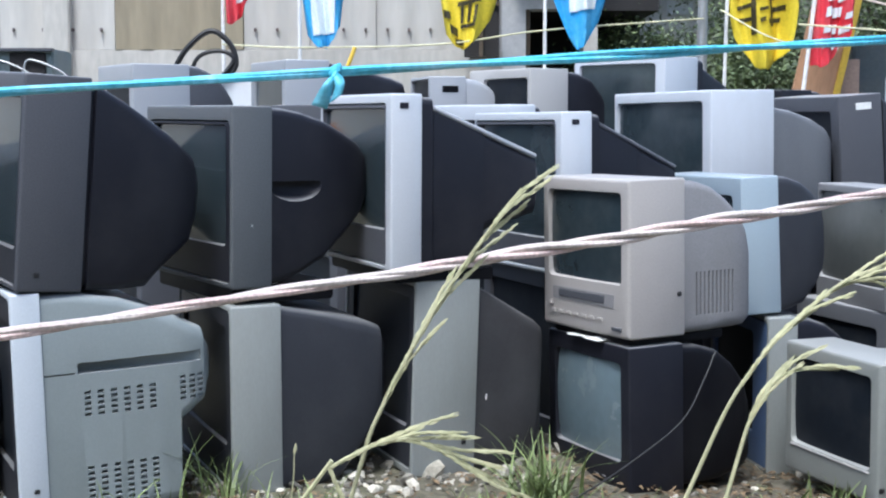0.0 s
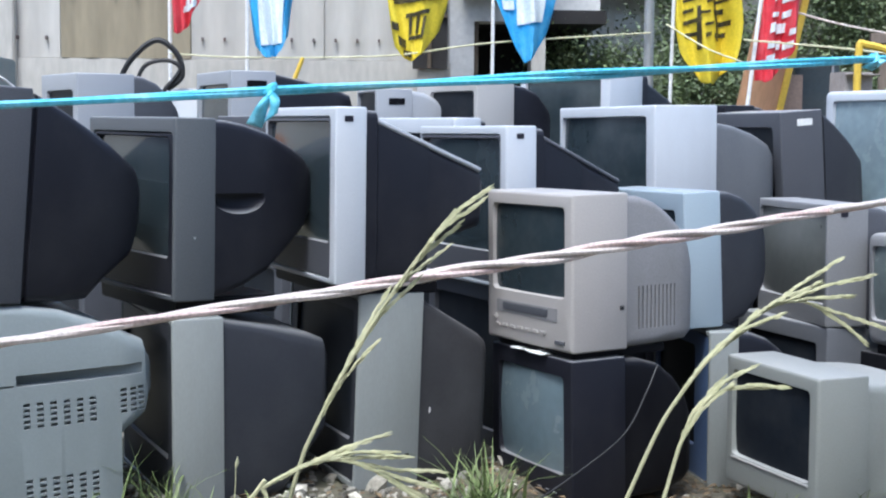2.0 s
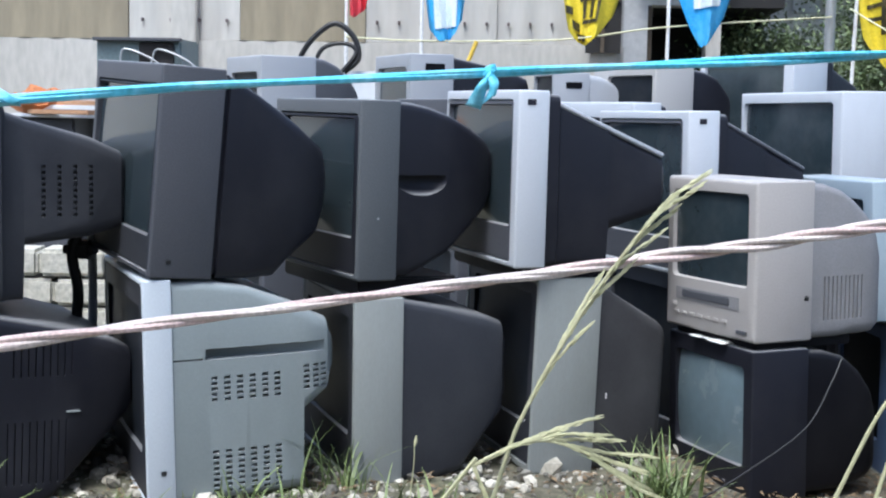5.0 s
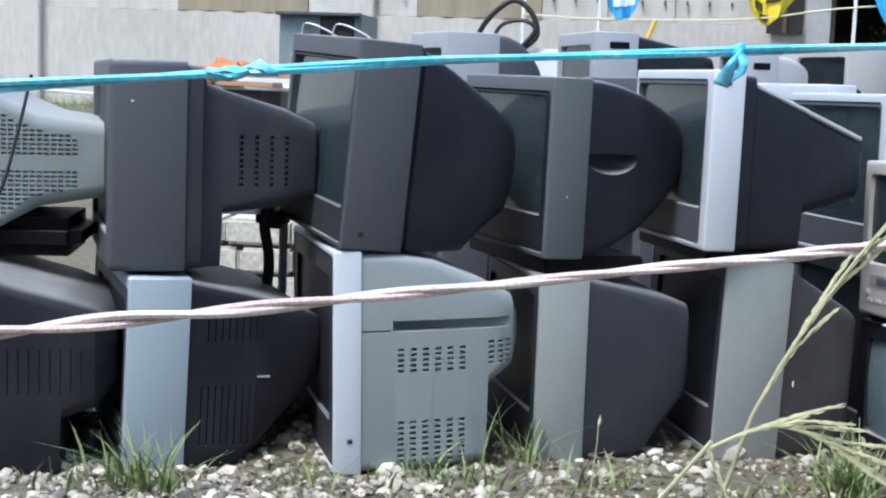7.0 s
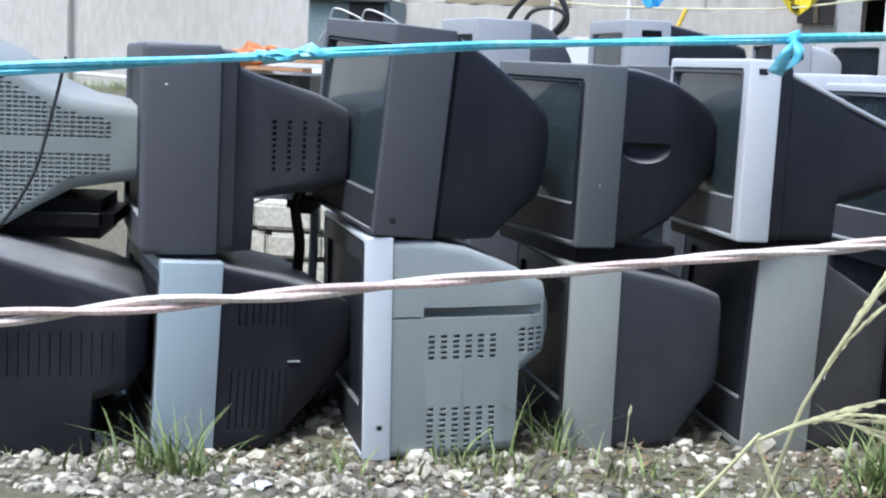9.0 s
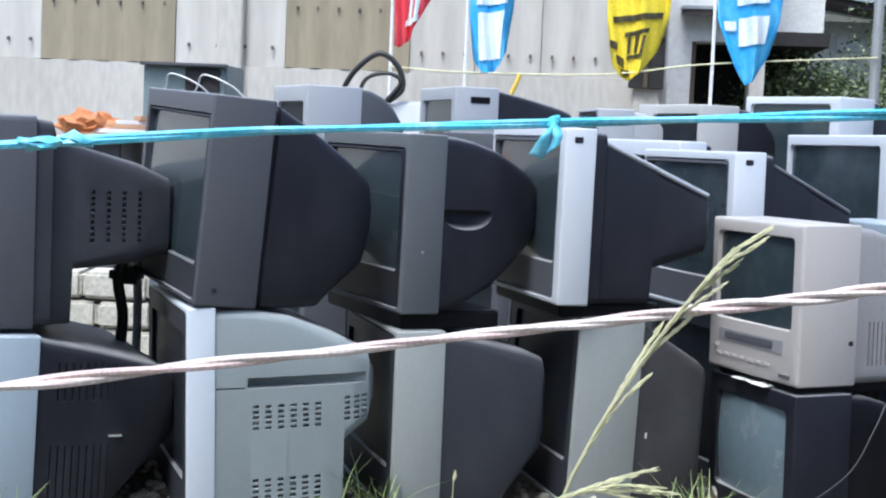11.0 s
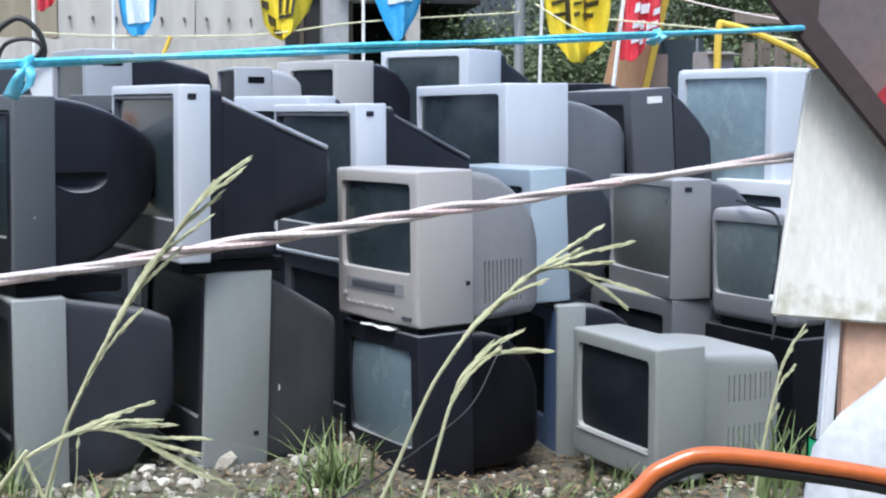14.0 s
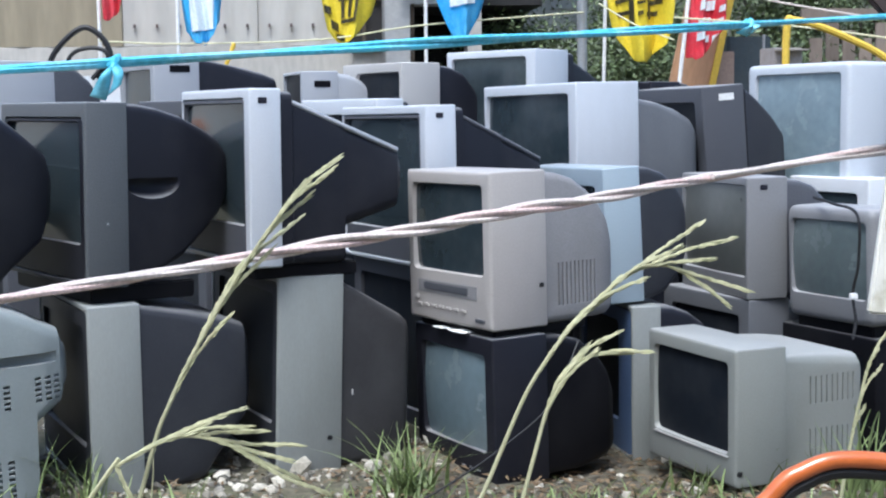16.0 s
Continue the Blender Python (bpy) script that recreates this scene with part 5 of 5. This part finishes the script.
def dry_stem(pts):
    base = Vector(pts[0])
    t = thing("dry_stem", pose(*base), "thin dry pale stem standing in gravel", "plant stem", "dry stems")
    pts = spline([Vector(p) - base for p in pts], 6)
    n = len(pts)
    part("stem", tube_path(bmesh.new(), pts, [0.0018 - 0.0008 * i / n for i in range(n)], 5), straw, t)
    part("tip", tube_path(bmesh.new(), [pts[-1], pts[-1] + Vector((0.003, 0, 0.012)), pts[-1] + Vector((0.004, 0, 0.026))], [0.0015, 0.0045, 0.0006], 6), straw, t)


dry_stem([(-0.332, 2.9, ground_z(-0.332, 2.9) - 0.01), (-0.326, 2.9, 0.06), (-0.321, 2.9, 0.11), (-0.32, 2.9, 0.15)])
dry_stem([(-0.42, 2.78, ground_z(-0.42, 2.78) - 0.01), (-0.415, 2.78, 0.03), (-0.4, 2.78, 0.055), (-0.385, 2.78, 0.08)])
crumple = thing("plastic_scrap", pose(-1.07, 2.64, ground_z(-1.07, 2.64), 0, 0, -18), "crumpled bluish white plastic scrap on gravel", "scrap")
bm = bmesh.new()
cols = []
for i in range(15):
    xx = -0.04 + 0.085 * i / 14
    cols.append([bm.verts.new((xx, yy + 0.01 * noise.noise((xx * 30, 3, 1)), 0.012 + 0.016 * abs(noise.noise((xx * 35, yy * 50, 5))) - 0.25 * abs(yy))) for yy in (-0.03, -0.018, -0.006, 0.006, 0.018, 0.03)])
for p, q in zip(cols, cols[1:]):
    for j in range(5):
        bm.faces.new((p[j], q[j], q[j + 1], p[j + 1]))
part("sheet", bm, bag_white, crumple, smooth=20).modifiers.new("thick", "SOLIDIFY").thickness = 0.0015
weed = thing("weed", pose(1.1, 2.62, ground_z(1.1, 2.62)), "tall green weed beside a grey television", "weed")
rnd = random.Random(31)
for i in range(9):
    a = rnd.uniform(-0.5, 1.2)
    ht = rnd.uniform(0.2, 0.36)
    bx = rnd.uniform(-0.03, 0.04)
    bm = bmesh.new()
    prev = None
    for k in range(9):
        f = k / 8
        c = Vector((bx + 0.13 * a * f * f, rnd.uniform(-0.002, 0.002) + 0.02 * math.sin(i), ht * (f - 0.18 * f * f)))
        wdt = 0.005 * (1 - f) ** 0.6 + 0.0008
        cur = [bm.verts.new(c + Vector((-wdt, 0, 0))), bm.verts.new(c + Vector((0, -0.0015, 0.0))), bm.verts.new(c + Vector((wdt, 0.001, 0)))]
        if prev:
            bm.faces.new((prev[0], prev[1], cur[1], cur[0]))
            bm.faces.new((prev[1], prev[2], cur[2], cur[1]))
        prev = cur
    part("leaf", bm, grass_green, weed, smooth=60)


# ---- ground growth ----
def blades():
    rnd = random.Random(8)
    bm = bmesh.new()

    def tuft(x, y, n, hgt, sp, broad=1.0):
        for _ in range(n):
            bx, by = x + rnd.gauss(0, sp), y + rnd.gauss(0, sp * 0.6)
            z = ground_z(bx, by) - 0.01
            a = rnd.uniform(0, 6.28)
            d = Vector((math.cos(a), math.sin(a), 0))
            s = Vector((-d.y, d.x, 0))
            hh = hgt * rnd.uniform(0.4, 1.15)
            lean = rnd.uniform(0.15, 1.15) * hh
            wd = rnd.uniform(0.0016, 0.0044) * broad
            prev = None
            for k in range(5):
                t = k / 4
                c = Vector((bx, by, z)) + d * lean * t * t + Vector((0, 0, hh * (t - 0.25 * t * t * lean / hh)))
                ww = wd * (1 - t) + 0.0003
                cur = (bm.verts.new(c - s * ww), bm.verts.new(c + s * ww))
                if prev:
                    bm.faces.new((prev[0], prev[1], cur[1], cur[0]))
                prev = cur

    for x, y, n, hgt, sp in ((-1.27, 2.66, 120, 0.15, 0.042), (-1.42, 2.62, 14, 0.1, 0.05), (-0.93, 2.78, 30, 0.09, 0.03), (-0.66, 2.86, 80, 0.1, 0.07), (-0.52, 3.05, 60, 0.16, 0.05),
                             (-0.3, 2.95, 30, 0.09, 0.05), (0.235, 3.1, 170, 0.155, 0.036), (0.2, 3.0, 60, 0.1, 0.07), (0.62, 2.98, 130, 0.06, 0.12), (0.9, 3.1, 70, 0.09, 0.07),
                             (1.2, 3.12, 110, 0.12, 0.09), (1.3, 3.0, 70, 0.16, 0.05), (0.05, 3.0, 40, 0.06, 0.09), (-0.1, 2.8, 100, 0.06, 0.2), (0.45, 2.9, 140, 0.05, 0.17), (-1.0, 2.6, 60, 0.06, 0.2),
                             (0.95, 2.85, 150, 0.06, 0.18), (-0.42, 2.8, 50, 0.07, 0.12), (0.75, 2.85, 60, 0.06, 0.15)):
        tuft(x, y, int(n * 0.62), hgt * 1.08, sp, 1.5 if hgt > 0.085 else 1.1)
    for _ in range(160):
        tuft(rnd.uniform(-1.9, 1.6), rnd.uniform(2.55, 3.1), 4, 0.04, 0.02)
    for _ in range(170):
        tuft(rnd.uniform(-0.5, 1.1), rnd.uniform(2.5, 2.85), 7, 0.042, 0.025)
    for _ in range(500):
        tuft(rnd.uniform(-7, -2.5), rnd.uniform(9.2, 10.3), 5, 0.12, 0.08)
    return tagged(part("grass", bm, grass_green, smooth=0), "sparse green grass among gravel", "grass", kind="stuff")


blades()


# ---- gravel, last ----
def stones():
    rnd = random.Random(21)
    shapes = []
    for k in range(8):
        bm = bmesh.new()
        bmesh.ops.create_icosphere(bm, subdivisions=1, radius=1)
        ax = (1, rnd.uniform(0.6, 0.95), rnd.uniform(0.4, 0.7))
        for v in bm.verts:
            v.co *= 1 + 0.3 * noise.noise(v.co * 1.3 + Vector((k * 7, 0, 0)))
            v.co = Vector((v.co.x * ax[0], v.co.y * ax[1], v.co.z * ax[2]))
        me = bpy.data.meshes.new("stone")
        bm.to_mesh(me)
        bm.free()
        me.polygons.foreach_set("use_smooth", [True] * len(me.polygons))
        me.set_sharp_from_angle(angle=radians(40))
        me.materials.append(gravel_mat)
        shapes.append(me)
    for _ in range(300):
        x, y = rnd.uniform(-1.75, 1.0), rnd.uniform(2.55, 2.85)
        if x > 0.25 and rnd.random() < 0.75:
            x -= 1.6
        r = rnd.uniform(0.008, 0.019)
        ob = new("stone", shapes[rnd.randrange(8)])
        ob.parent = ground
        ob.matrix_basis = Matrix.LocRotScale((x, y, ground_z(x, y) + r * 0.25), Euler((rnd.gauss(0, 0.3), rnd.gauss(0, 0.3), rnd.uniform(0, 6.3))), (r, r, r))
    base = []
    for me in shapes:
        base.append((np.array([v.co for v in me.vertices]), [tuple(p.vertices) for p in me.polygons]))
    verts, faces, k = [], [], 0
    for i in range(16500):
        if i < 9000:
            x, y = rnd.uniform(-2.2, 1.7), rnd.uniform(2.4, 3.4)
        elif i < 11500:
            x, y = rnd.uniform(-2.6, 1.8), rnd.uniform(3.2, 5.5)
        else:
            x, y = rnd.gauss(-0.3, 2.2), rnd.gauss(3.0, 1.4)
        if x > 0.2 and y < 3.4 and rnd.random() < 0.72:
            continue
        if y > 2.85 and rnd.random() < 0.5:
            continue
        r = min(0.035, rnd.lognormvariate(-4.72, 0.45)) * (1 if i < 9000 or i > 11500 else 1.4)
        v, fs = base[rnd.randrange(8)]
        rot = np.array(Euler((rnd.gauss(0, 0.4), rnd.gauss(0, 0.4), rnd.uniform(0, 6.3))).to_matrix())
        verts.append((v * r) @ rot.T + np.array((x, y, ground_z(x, y) + r * 0.2)))
        faces += [tuple(a + k for a in f) for f in fs]
        k += len(v)
    me = bpy.data.meshes.new("gravel")
    me.from_pydata(np.concatenate(verts).tolist(), [], faces)
    me.materials.append(gravel_mat)
    ob = tagged(new("gravel", me), "pale loose gravel stones", "gravel", kind="stuff")


stones()


def litter():
    rnd = random.Random(77)
    bm = bmesh.new()
    for i in range(3600):
        x, y = rnd.uniform(-1.7, 1.4) if i < 2200 else rnd.uniform(0.1, 1.4), rnd.uniform(2.65, 3.6)
        z = ground_z(x, y) + rnd.uniform(0.004, 0.016)
        a = rnd.uniform(0, 6.28)
        ln, wd = rnd.uniform(0.006, 0.02), rnd.uniform(0.003, 0.007)
        d = Vector((math.cos(a), math.sin(a), rnd.uniform(-0.3, 0.3)))
        sd = Vector((-math.sin(a), math.cos(a), rnd.uniform(-0.4, 0.4)))
        p = Vector((x, y, z))
        mid = Vector((0, 0, rnd.uniform(0.001, 0.004)))
        vs = [bm.verts.new(q) for q in (p - d * ln, p + sd * wd + mid, p + d * ln, p - sd * wd + mid)]
        bm.faces.new(vs)
    m = material("dry_litter", (0.13, 0.09, 0.05), 0.9, stain=(0.25, 0.19, 0.11), stain_amount=0.5, spread=0.5, bump=0)
    return tagged(part("dry_litter", bm, m, smooth=0), "dry brown leaf litter on gravel", "litter", kind="stuff")


litter()
